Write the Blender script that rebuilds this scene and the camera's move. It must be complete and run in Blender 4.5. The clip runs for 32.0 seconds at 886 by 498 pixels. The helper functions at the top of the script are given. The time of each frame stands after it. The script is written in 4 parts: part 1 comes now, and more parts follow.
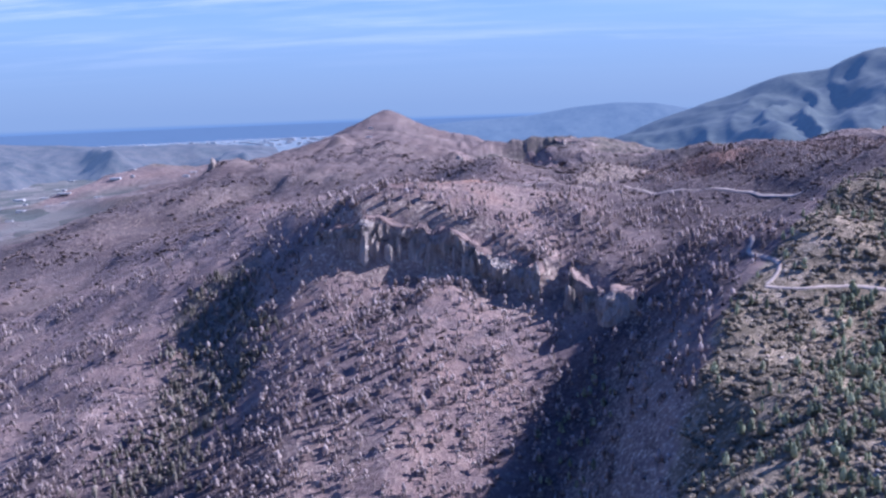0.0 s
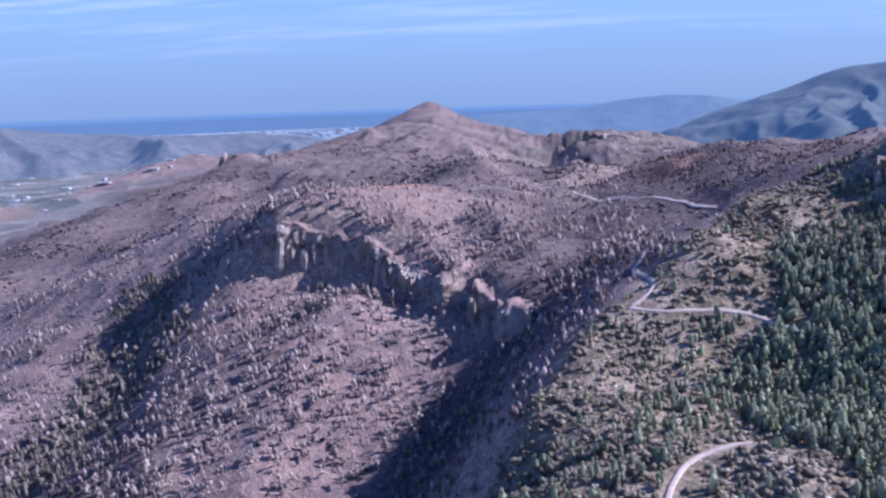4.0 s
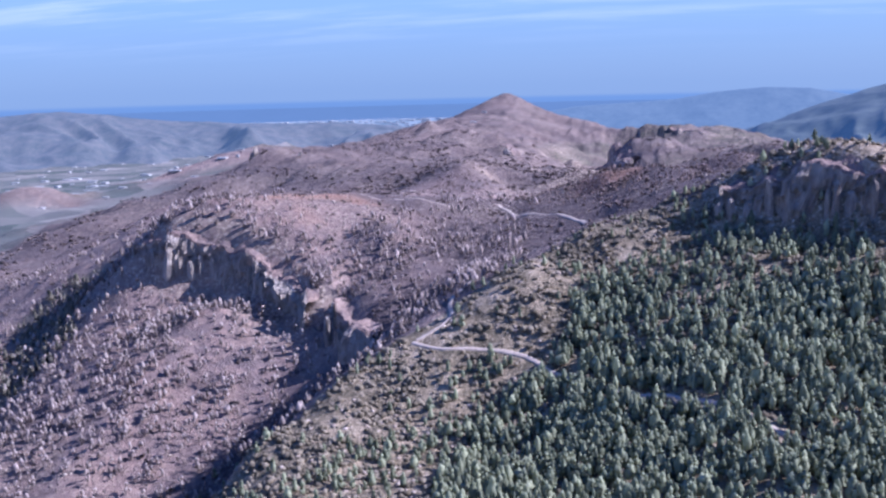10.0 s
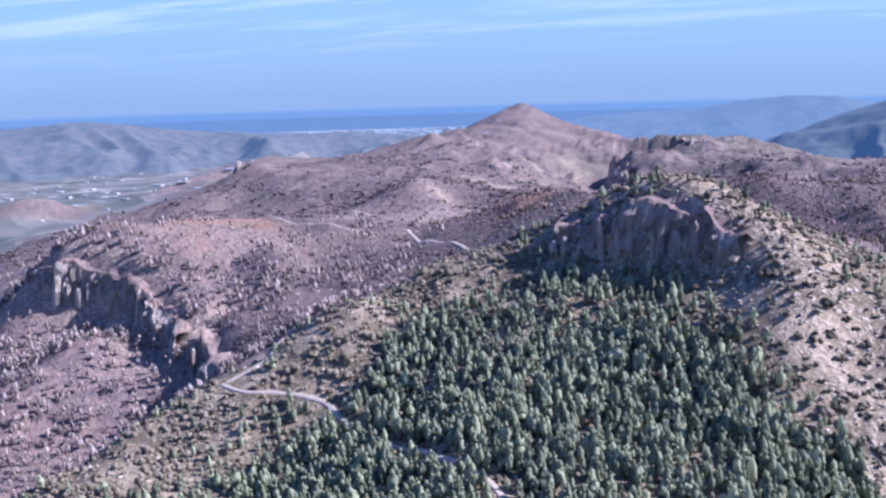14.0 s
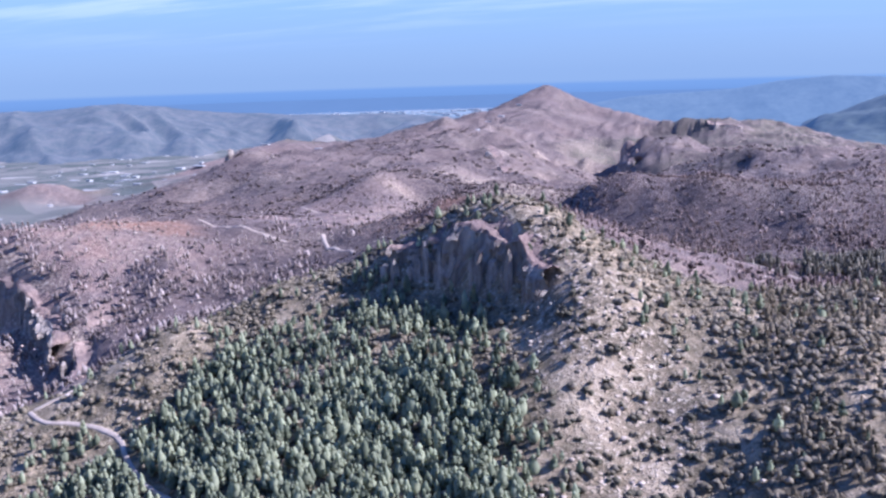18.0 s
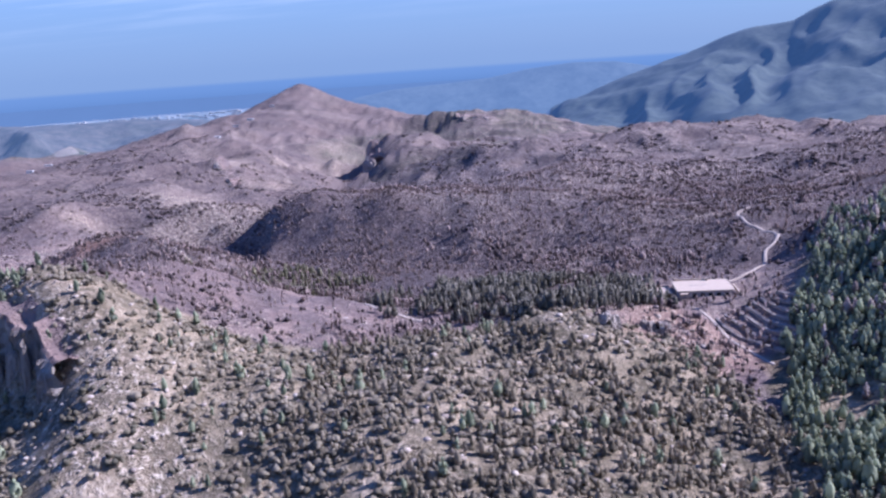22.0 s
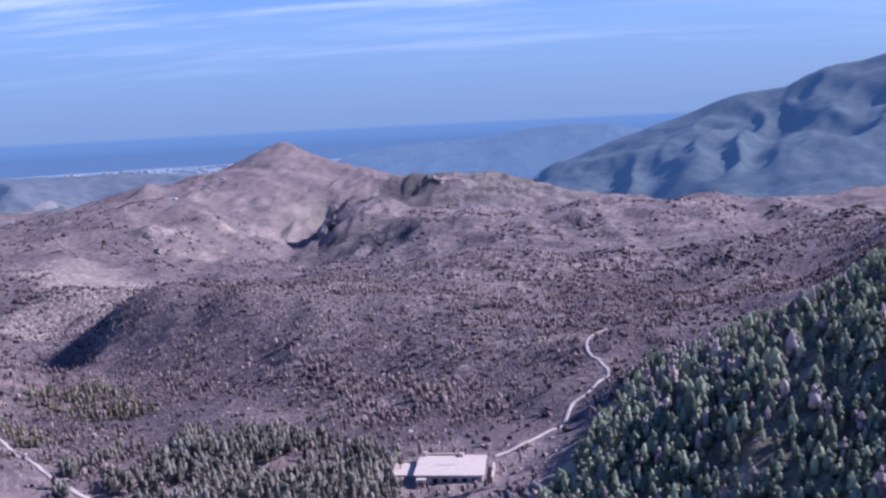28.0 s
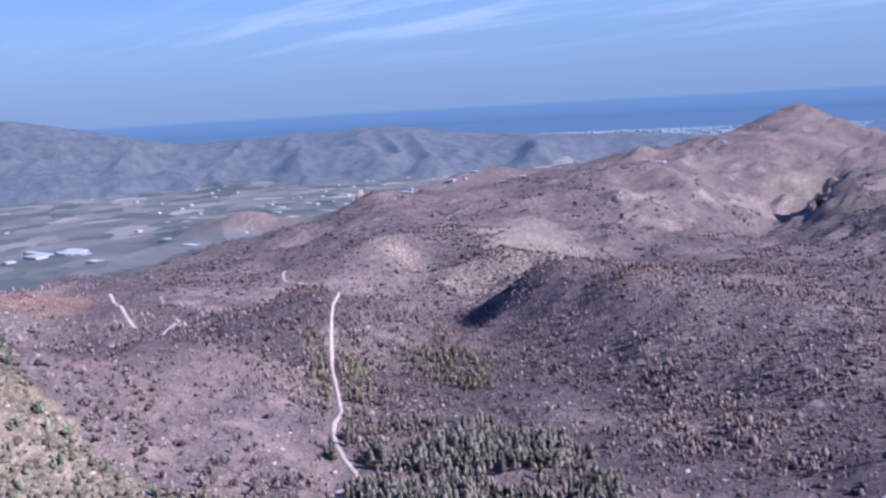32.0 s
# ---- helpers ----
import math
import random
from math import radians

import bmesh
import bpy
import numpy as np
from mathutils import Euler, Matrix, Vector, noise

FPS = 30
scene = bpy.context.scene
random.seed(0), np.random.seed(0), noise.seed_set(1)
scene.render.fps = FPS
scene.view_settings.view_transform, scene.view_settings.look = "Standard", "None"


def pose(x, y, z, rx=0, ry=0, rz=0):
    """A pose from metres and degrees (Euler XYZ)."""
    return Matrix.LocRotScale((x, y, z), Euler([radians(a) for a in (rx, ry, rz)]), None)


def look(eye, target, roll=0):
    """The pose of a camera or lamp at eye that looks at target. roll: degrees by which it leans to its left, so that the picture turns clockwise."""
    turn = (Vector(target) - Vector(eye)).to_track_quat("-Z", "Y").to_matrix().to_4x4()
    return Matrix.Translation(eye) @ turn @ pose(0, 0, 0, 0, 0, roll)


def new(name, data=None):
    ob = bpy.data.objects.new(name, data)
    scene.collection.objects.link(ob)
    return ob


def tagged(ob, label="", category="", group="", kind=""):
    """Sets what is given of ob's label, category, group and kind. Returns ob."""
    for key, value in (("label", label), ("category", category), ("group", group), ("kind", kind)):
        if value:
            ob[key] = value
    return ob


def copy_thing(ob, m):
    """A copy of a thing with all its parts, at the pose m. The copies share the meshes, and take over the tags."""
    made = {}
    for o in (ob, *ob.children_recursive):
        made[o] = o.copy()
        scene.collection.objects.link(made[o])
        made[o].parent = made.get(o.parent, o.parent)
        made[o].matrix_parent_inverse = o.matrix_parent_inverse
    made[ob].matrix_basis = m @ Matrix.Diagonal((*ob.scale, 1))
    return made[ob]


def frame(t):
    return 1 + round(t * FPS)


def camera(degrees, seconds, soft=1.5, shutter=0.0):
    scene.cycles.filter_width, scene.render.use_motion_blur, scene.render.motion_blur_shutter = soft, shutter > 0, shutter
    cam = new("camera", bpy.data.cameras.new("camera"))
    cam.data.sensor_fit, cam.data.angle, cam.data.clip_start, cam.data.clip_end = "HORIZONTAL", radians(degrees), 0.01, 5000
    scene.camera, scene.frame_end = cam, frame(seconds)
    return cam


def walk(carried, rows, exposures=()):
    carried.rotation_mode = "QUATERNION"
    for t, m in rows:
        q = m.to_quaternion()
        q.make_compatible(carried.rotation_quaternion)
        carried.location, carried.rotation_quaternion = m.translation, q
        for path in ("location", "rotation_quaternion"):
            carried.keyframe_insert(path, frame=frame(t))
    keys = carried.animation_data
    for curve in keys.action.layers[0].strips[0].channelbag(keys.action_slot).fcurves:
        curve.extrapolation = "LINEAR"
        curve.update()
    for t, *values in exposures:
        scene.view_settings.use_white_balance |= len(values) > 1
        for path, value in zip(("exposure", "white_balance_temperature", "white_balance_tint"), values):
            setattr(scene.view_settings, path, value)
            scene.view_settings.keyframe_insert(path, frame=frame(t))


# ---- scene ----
# time, place in metres, yaw, pitch, roll
ROWS = [
    (0, 0.01, 0.00, 260.00, 0.03, -9.51, -2.06),
    (0.5, 10.76, 0.92, 260.98, -0.50, -9.87, -2.59),
    (1, 21.43, 1.93, 262.00, -0.76, -10.15, -2.75),
    (1.5, 31.97, 3.09, 262.98, -0.70, -10.20, -2.61),
    (2, 42.45, 4.32, 263.81, -0.34, -10.07, -2.38),
    (2.5, 52.90, 5.64, 264.58, 0.33, -9.87, -2.11),
    (3, 63.32, 7.09, 265.31, 1.37, -9.82, -1.83),
    (3.5, 73.73, 8.75, 265.91, 2.75, -9.89, -1.76),
    (5.5, 115.66, 16.54, 268.28, 7.50, -10.46, -1.48),
    (6, 126.03, 18.80, 268.88, 7.64, -10.26, -1.00),
    (6.5, 136.31, 21.28, 269.57, 7.78, -9.62, -0.58),
    (7, 146.47, 23.89, 270.46, 8.28, -8.64, -0.49),
    (7.5, 156.80, 26.39, 271.51, 9.09, -7.63, -0.74),
    (8, 167.32, 28.83, 272.62, 9.99, -6.96, -1.24),
    (8.5, 177.88, 31.36, 273.89, 10.76, -7.02, -1.62),
    (9, 188.41, 33.92, 275.10, 11.30, -7.86, -1.70),
    (9.5, 198.82, 36.53, 276.32, 11.51, -9.23, -1.55),
    (10, 209.18, 39.36, 277.47, 11.45, -10.66, -1.39),
    (10.5, 219.50, 42.27, 278.55, 11.22, -11.76, -1.23),
    (11, 229.80, 45.37, 279.53, 11.11, -12.22, -1.26),
    (11.5, 239.99, 48.90, 280.56, 11.29, -12.11, -1.52),
    (12, 250.18, 52.75, 281.56, 11.96, -11.54, -2.01),
    (12.5, 260.27, 56.87, 282.58, 12.96, -10.84, -2.46),
    (13, 270.41, 61.00, 283.67, 13.88, -10.25, -2.55),
    (13.5, 280.44, 64.95, 284.81, 14.22, -10.03, -2.21),
    (14, 290.41, 68.91, 285.96, 13.93, -10.14, -1.58),
    (14.5, 300.32, 73.17, 287.18, 13.26, -10.42, -1.26),
    (15, 310.09, 77.88, 288.46, 12.71, -10.58, -1.28),
    (15.5, 319.73, 83.03, 289.86, 12.70, -10.54, -1.59),
    (17.5, 357.77, 104.99, 295.97, 16.41, -10.74, -1.80),
    (18, 367.15, 110.56, 297.47, 17.07, -11.45, -1.74),
    (18.5, 376.34, 116.34, 298.93, 17.34, -12.08, -1.60),
    (19, 385.43, 122.26, 300.35, 17.09, -12.33, -1.56),
    (19.5, 394.26, 128.18, 301.98, 16.27, -12.36, -1.67),
    (20, 403.04, 134.27, 303.62, 14.68, -12.32, -1.99),
    (20.5, 411.81, 140.57, 305.25, 12.30, -12.39, -2.57),
    (21, 420.56, 147.07, 306.85, 9.21, -12.49, -3.21),
    (21.5, 429.12, 153.65, 308.29, 6.03, -12.51, -3.72),
    (22, 437.59, 160.17, 309.62, 2.99, -12.56, -3.88),
    (22.5, 445.87, 166.59, 310.94, 0.40, -12.71, -3.69),
    (23, 454.05, 172.83, 312.22, -1.58, -12.88, -3.19),
    (23.5, 462.23, 179.01, 313.59, -2.98, -12.87, -2.71),
    (24, 470.53, 185.18, 314.88, -3.62, -12.44, -2.76),
    (24.5, 478.85, 191.48, 316.16, -3.42, -11.63, -3.35),
    (25, 487.00, 197.80, 317.43, -2.49, -10.63, -3.92),
    (25.5, 495.16, 204.05, 318.59, -1.07, -9.77, -4.09),
    (27.5, 528.19, 229.41, 323.06, 2.84, -9.06, -2.59),
    (28, 536.58, 235.69, 324.17, 3.42, -9.01, -2.83),
    (28.5, 545.11, 241.97, 325.19, 4.78, -8.92, -2.92),
    (29, 553.70, 248.31, 326.05, 7.21, -8.87, -2.86),
    (29.5, 562.30, 254.82, 326.98, 10.91, -8.93, -2.63),
    (30, 570.78, 261.33, 328.06, 15.69, -9.15, -2.66),
    (30.5, 579.30, 267.69, 329.15, 21.44, -9.40, -2.85),
    (31, 587.84, 273.82, 330.16, 27.53, -9.65, -3.09),
    (31.5, 596.11, 279.99, 331.11, 33.21, -9.84, -3.18),
    (32, 604.35, 286.15, 332.11, 37.51, -9.99, -3.23),
]
cam = camera(54.2, 32.0, soft=2.55)
walk(cam, [(t, pose(x, y, z, 90 + p, 0, w) @ pose(0, 0, 0, 0, 0, r)) for t, x, y, z, w, p, r in ROWS],
     exposures=[(t, e, k, g) for t, e, k, g in ((0, 1.0, 5010, 17), (3, 1.0, 5010, 17), (9, 0.97, 4950, 17), (12, 1.23, 5060, 14), (13.5, 1.22, 5060, 14), (15, 1.12, 5060, 14), (18, 1.18, 5060, 13), (19, 0.94, 5010, 13), (21, 0.94, 5000, 14), (23, 0.92, 5000, 18), (25, 0.85, 4950, 22), (28, 0.82, 4950, 20), (30, 0.83, 4980, 18), (32, 0.84, 5050, 15))])
# ---- light: low sun from the right, hazy blue sky with thin cirrus ----
SUN_AZ, SUN_EL = radians(80), radians(36)      # azimuth from +y towards +x
sun = new("sun", bpy.data.lights.new("sun", "SUN"))
sun.data.energy, sun.data.angle, sun.data.color = 5.0, radians(0.6), (1.0, 0.87, 0.81)
sun.matrix_world = look((0, 0, 0), (-math.sin(SUN_AZ) * math.cos(SUN_EL), -math.cos(SUN_AZ) * math.cos(SUN_EL), -math.sin(SUN_EL)))


class Nodes:
    """A small builder for node trees."""

    def __init__(self, tree):
        self.tree = tree
        tree.nodes.clear()

    def add(self, kind, **inputs):
        n = self.tree.nodes.new(kind)
        for key, v in inputs.items():
            self.put(n, key, v)
        return n

    def put(self, n, key, v):
        sock = n.inputs[int(key[1:])] if key[0] == "i" and key[1:].isdigit() else n.inputs[key.replace("_", " ")]
        if isinstance(v, bpy.types.NodeSocket):
            self.tree.links.new(v, sock)
        else:
            sock.default_value = v

    def noise(self, vec, scale, detail=4.0, rough=0.55):
        return self.add("ShaderNodeTexNoise", Vector=vec, Scale=scale, Detail=detail, Roughness=rough).outputs["Fac"]

    def ramp(self, fac, *stops):
        n = self.add("ShaderNodeValToRGB", Fac=fac)
        e = n.color_ramp.elements
        while len(e) < len(stops):
            e.new(0.5)
        for k, (at, col) in zip(e, stops):
            k.position, k.color = at, (*col, 1) if len(col) == 3 else col
        return n.outputs["Color"]

    def step(self, fac, a, b):
        n = self.add("ShaderNodeMapRange", Value=fac)
        n.inputs["From Min"].default_value, n.inputs["From Max"].default_value = a, b
        n.interpolation_type = "SMOOTHSTEP"
        return n.outputs["Result"]

    def mix(self, fac, a, b, how="MIX"):
        n = self.tree.nodes.new("ShaderNodeMix")
        n.data_type, n.blend_type = "RGBA", how
        for sock, v in ((n.inputs[0], fac), (n.inputs[6], a), (n.inputs[7], b)):
            if isinstance(v, bpy.types.NodeSocket):
                self.tree.links.new(v, sock)
            else:
                sock.default_value = v if not isinstance(v, tuple) else (*v, 1)
        return n.outputs[2]

    def sum(self, a, b, how="ADD"):
        n = self.tree.nodes.new("ShaderNodeMath")
        n.operation = how
        for sock, v in zip(n.inputs, (a, b)):
            if isinstance(v, bpy.types.NodeSocket):
                self.tree.links.new(v, sock)
            else:
                sock.default_value = v
        return n.outputs[0]


world = bpy.data.worlds.new("sky")
scene.world = world
world.use_nodes = True
N = Nodes(world.node_tree)
sky = N.add("ShaderNodeTexSky")
sky.sky_type, sky.sun_disc, sky.sun_elevation, sky.sun_rotation = "NISHITA", False, SUN_EL, SUN_AZ
sky.air_density, sky.dust_density, sky.ozone_density = 1.0, 0.8, 2.0
ray = N.add("ShaderNodeTexCoord").outputs["Generated"]
part3 = N.add("ShaderNodeSeparateXYZ", Vector=ray)
height = part3.outputs["Z"]
# thin cirrus, drawn out along one bearing, on a flat layer high above
flat = N.add("ShaderNodeVectorMath", i0=ray)
flat.operation = "DIVIDE"
lift = N.sum(N.sum(height, 0.0, "MAXIMUM"), 0.09)
tall_layer = N.add("ShaderNodeCombineXYZ", X=lift, Y=lift, Z=1.0)
N.tree.links.new(tall_layer.outputs[0], flat.inputs[1])
drawn = N.add("ShaderNodeMapping", Vector=flat.outputs[0], Rotation=(0, 0, 0.25), Scale=(0.42, 1.5, 0.0))
wisps = N.step(N.noise(drawn.outputs[0], 1.3, 7.0, 0.6), 0.43, 0.68)
sheets = N.step(N.noise(drawn.outputs[0], 0.42, 3.0, 0.5), 0.33, 0.6)
cover = N.sum(N.sum(wisps, sheets, "MULTIPLY"), 0.85, "MULTIPLY")
fade = N.step(height, 0.02, 0.14)
cover = N.sum(cover, fade, "MULTIPLY")
blue = N.ramp(N.step(height, -0.02, 0.42), (0.0, (0.30, 0.40, 0.58)), (0.16, (0.36, 0.50, 0.74)), (0.42, (0.20, 0.40, 0.76)), (0.62, (0.08, 0.24, 0.64)), (1.0, (0.05, 0.15, 0.50)))
tinted = N.mix(0.82, N.add("ShaderNodeVectorMath", i0=sky.outputs[0], i1=(0.075, 0.075, 0.075)).outputs[0], blue)
tinted.node.inputs[6].links[0].from_node.operation = "MULTIPLY"
cover = N.sum(cover, N.step(height, 0.75, 0.3), "MULTIPLY")
clouded = N.mix(cover, tinted, (0.74, 0.76, 0.84))
sea_line = N.step(height, -0.0165, -0.0115)
sea_tone = N.ramp(N.step(height, -0.10, -0.013), (0.0, (0.09, 0.15, 0.27)), (0.8, (0.125, 0.20, 0.355)), (1.0, (0.20, 0.30, 0.50)))
seen = N.mix(sea_line, sea_tone, clouded)
back = N.add("ShaderNodeBackground", Color=seen, Strength=0.57)
out = N.add("ShaderNodeOutputWorld", Surface=back.outputs[0])

# ---- materials ----


def material(name, build, rough=0.9, leaf=0.0):
    m = bpy.data.materials.new(name)
    m.use_nodes = True
    n = Nodes(m.node_tree)
    shader = n.add("ShaderNodeBsdfPrincipled", Roughness=rough)
    shader.inputs["Specular IOR Level"].default_value = 0.15
    surface = shader.outputs[0]
    if leaf:
        thin = n.add("ShaderNodeBsdfTranslucent")
        both = n.add("ShaderNodeMixShader", Fac=leaf, i1=surface, i2=thin.outputs[0])
        surface = both.outputs[0]
    n.add("ShaderNodeOutputMaterial", Surface=surface)
    place = n.add("ShaderNodeNewGeometry").outputs["Position"]
    colour, relief = build(n, place)
    n.put(shader, "Base_Color", colour)
    if leaf:
        n.put(thin, "Color", colour)
    if relief:
        fac, strength, far = relief
        bump = n.add("ShaderNodeBump", Height=fac, Strength=strength, Distance=far)
        n.put(shader, "Normal", bump.outputs[0])
    return m


def attribute(n, name):
    a = n.add("ShaderNodeAttribute")
    a.attribute_name = name
    return a.outputs["Fac"]


def ground_look(n, p):
    """Ash and scorched earth, pale limestone, living scrub, by the ground's own kinds, with some shade painted in."""
    big, mid, fine = n.noise(p, 0.011, 4), n.noise(p, 0.06, 6, 0.65), n.noise(p, 0.45, 5, 0.7)
    grit, tiny = n.noise(p, 0.17, 6, 0.72), n.noise(p, 0.95, 4, 0.65)
    ash = n.ramp(mid, (0.34, (0.108, 0.084, 0.087)), (0.47, (0.197, 0.151, 0.151)), (0.55, (0.273, 0.196, 0.175)), (0.68, (0.394, 0.291, 0.254)))
    ash = n.mix(n.sum(n.step(big, 0.38, 0.66), 0.55, "MULTIPLY"), ash, (0.273, 0.186, 0.163))
    ash = n.mix(n.sum(n.step(grit, 0.46, 0.36), 0.6, "MULTIPLY"), ash, (0.095, 0.074, 0.078))
    ash = n.mix(n.sum(n.step(grit, 0.56, 0.68), 0.55, "MULTIPLY"), ash, (0.457, 0.353, 0.309))
    red = n.ramp(fine, (0.3, (0.254, 0.130, 0.088)), (0.7, (0.483, 0.273, 0.183)))
    stone = n.ramp(fine, (0.32, (0.216, 0.161, 0.120)), (0.48, (0.483, 0.366, 0.277)), (0.68, (0.750, 0.632, 0.496)))
    scrub = n.ramp(mid, (0.36, (0.095, 0.079, 0.052)), (0.50, (0.222, 0.176, 0.116)), (0.66, (0.483, 0.378, 0.266)))
    scrub = n.mix(n.sum(n.step(grit, 0.47, 0.37), 0.75, "MULTIPLY"), scrub, (0.079, 0.072, 0.045))
    speck = n.step(n.sum(n.sum(fine, 0.45, "MULTIPLY"), n.sum(tiny, 0.55, "MULTIPLY")), 0.50, 0.60)
    c = n.mix(attribute(n, "green"), ash, scrub)
    leafy = n.ramp(n.noise(p, 0.05, 6, 0.7), (0.34, (0.028, 0.037, 0.022)), (0.5, (0.084, 0.094, 0.054)), (0.64, (0.210, 0.186, 0.118)))
    c = n.mix(attribute(n, "leafy"), c, leafy)
    soot_shade = n.ramp(fine, (0.35, (0.036, 0.029, 0.034)), (0.55, (0.088, 0.068, 0.075)), (0.75, (0.21, 0.162, 0.160)))
    # soot colour, also painting deeper shade in the gully and on the dark hill
    burnt = n.sum(attribute(n, "char_shade"), n.sum(n.sum(n.step(mid, 0.30, 0.56), 0.65, "MULTIPLY"), 0.35), "MULTIPLY")
    c = n.mix(burnt, c, soot_shade)
    bare = n.sum(n.step(n.noise(p, 0.15, 5, 0.75), 0.50, 0.58), n.step(n.noise(p, 0.018, 2), 0.36, 0.56), "MULTIPLY")
    c = n.mix(n.sum(n.sum(bare, attribute(n, "streak"), "MULTIPLY"), 0.85, "MULTIPLY"), c, (0.508, 0.397, 0.330))
    c = n.mix(attribute(n, "red"), c, red)
    c = n.mix(n.sum(attribute(n, "rock"), n.sum(n.sum(speck, 0.9, "MULTIPLY"), 0.22, "ADD"), "MULTIPLY"), c, stone)
    c = n.mix(n.sum(speck, 0.2, "MULTIPLY"), c, stone)
    plots = n.add("ShaderNodeTexVoronoi", Vector=p, Scale=0.012).outputs["Color"]
    field = n.ramp(plots, (0.1, (0.09, 0.105, 0.10)), (0.45, (0.15, 0.155, 0.145)), (0.8, (0.24, 0.22, 0.205)), (0.95, (0.36, 0.33, 0.31)))
    c = n.mix(attribute(n, "field"), c, field)
    return c, (n.sum(n.sum(fine, mid), n.sum(n.sum(tiny, 0.6, "MULTIPLY"), grit)), 1.0, 1.6)


GROUND = material("ground", ground_look)


def plain(name, lo, hi, scale=0.5, rough=0.9, bump=0.3, far=0.2, spread=0.0, leaf=0.0):
    def build(n, p):
        f = n.noise(p, scale, 5, 0.65)
        if spread:
            r = n.add("ShaderNodeNewGeometry").outputs["Random Per Island"]
            f = n.sum(n.sum(f, 1 - spread, "MULTIPLY"), n.sum(r, spread, "MULTIPLY"))
        return n.ramp(f, (0.25, lo), (0.75, hi)), (f, bump, far)
    return material(name, build, rough, leaf)


def rock_look(n, p):
    tall = n.add("ShaderNodeMapping", Vector=p, Scale=(1, 1, 0.22))
    a, b = n.noise(tall.outputs[0], 0.22, 6, 0.7), n.noise(p, 0.8, 5, 0.7)
    c = n.ramp(a, (0.30, (0.12, 0.10, 0.092)), (0.44, (0.36, 0.30, 0.265)), (0.64, (0.62, 0.53, 0.46)))
    c = n.mix(n.step(b, 0.56, 0.74), c, (0.30, 0.21, 0.165))
    return c, (n.sum(a, b), 1.0, 2.5)


ROCK = material("limestone cliff", rock_look)
TRACK = plain("dirt track", (0.33, 0.26, 0.21), (0.56, 0.46, 0.39), 0.4)
NEEDLES = plain("pine needles", (0.20, 0.22, 0.15), (0.52, 0.54, 0.375), 0.12, 0.85, 0.8, 0.5, 0.55, 0.5)
OLIVE = plain("olive needles", (0.16, 0.150, 0.095), (0.38, 0.345, 0.235), 0.2, 0.85, 0.8, 0.5, 0.6, 0.5)
GREYGREEN = plain("dusty needles", (0.14, 0.128, 0.10), (0.40, 0.36, 0.295), 0.2, 0.9, 0.8, 0.5, 0.65, 0.45)
SCORCHED = plain("scorched needles", (0.115, 0.085, 0.083), (0.45, 0.345, 0.315), 0.15, 0.9, 0.8, 0.5, 0.7, 0.35)
SINGED = plain("singed crown", (0.242, 0.193, 0.182), (0.605, 0.506, 0.473), 0.5, 0.9, 0.8, 0.5, 0.6, 0.42)
BARK = plain("bark", (0.07, 0.05, 0.045), (0.20, 0.155, 0.14), 0.8, 0.9, 0.4, 0.2, 0.5)
SCRUB = plain("living scrub", (0.207, 0.174, 0.125), (0.470, 0.398, 0.302), 0.5, 0.9, 0.8, 0.3, 0.6, 0.5)
CHAR = plain("charred scrub", (0.065, 0.049, 0.049), (0.247, 0.189, 0.176), 0.5, 0.9, 0.8, 0.3, 0.7, 0.3)
JUNIPER = plain("juniper leaves", (0.07, 0.064, 0.046), (0.18, 0.158, 0.115), 0.5, 0.9, 0.8, 0.3, 0.5, 0.3)
STONES = plain("limestone blocks", (0.27, 0.215, 0.18), (0.52, 0.435, 0.375), 0.7, 0.9, 0.6, 0.3, 0.5)


# ---- the lie of the land: crests, valley floors, benches and cliff edges, metres above the sea ----
LAND = {
    "road spur crest": [(120, 120, 160), (135, 190, 166), (150, 235, 168), (161, 288, 162), (148, 318, 167), (141, 339, 177), (142, 349, 181), (170, 385, 203), (200, 415, 213), (217, 440, 218), (231, 466, 227)],
    "road spur left brow": [(70, 230, 146), (87, 293, 155), (90, 298, 160), (113, 310, 166), (108, 326, 170), (122, 360, 178), (129, 420, 181)],
    "gully floor": [(10, 230, 62), (30, 280, 80), (42, 325, 98), (55, 365, 116), (70, 385, 130), (85, 401, 147), (108, 436, 168), (150, 480, 186), (197, 506, 198)],
    "slope above the gully": [(-20, 300, 88), (-23, 355, 112), (16, 380, 118), (2, 410, 136), (45, 424, 136)],
    "burnt spur": [(-82, 365, 108), (-39, 391, 127), (-70, 420, 135), (-28, 427, 148), (2, 457, 164), (-103, 515, 165)],
    "left gully": [(-150, 340, 78), (-138, 385, 92), (-130, 420, 104), (-128, 452, 116), (-132, 490, 132), (-142, 530, 146), (-174, 648, 167)],
    "left bank": [(-185, 420, 106), (-178, 460, 116), (-186, 505, 128), (-230, 470, 104), (-165, 545, 146), (-112, 500, 152)],
    "main cliff top": [(-70, 510, 188), (-58, 503, 196), (-44, 502, 200), (-28, 501, 197), (-10, 499, 193), (19, 492, 186), (42, 484, 180), (56, 468, 173)],
    "main cliff foot": [(-76, 502, 181), (-62, 495, 179), (-44, 492, 174), (-28, 491, 171), (-10, 489, 168), (16, 480, 163), (36, 469, 158), (50, 451, 153)],
    "lower cliff top": [(71, 464, 171), (82, 453, 168), (92, 439, 165), (101, 429, 164)],
    "lower cliff foot": [(64, 446, 150), (72, 434, 147), (82, 421, 146), (92, 416, 150)],
    "notch": [(62, 462, 158), (66, 482, 172), (72, 500, 186)],
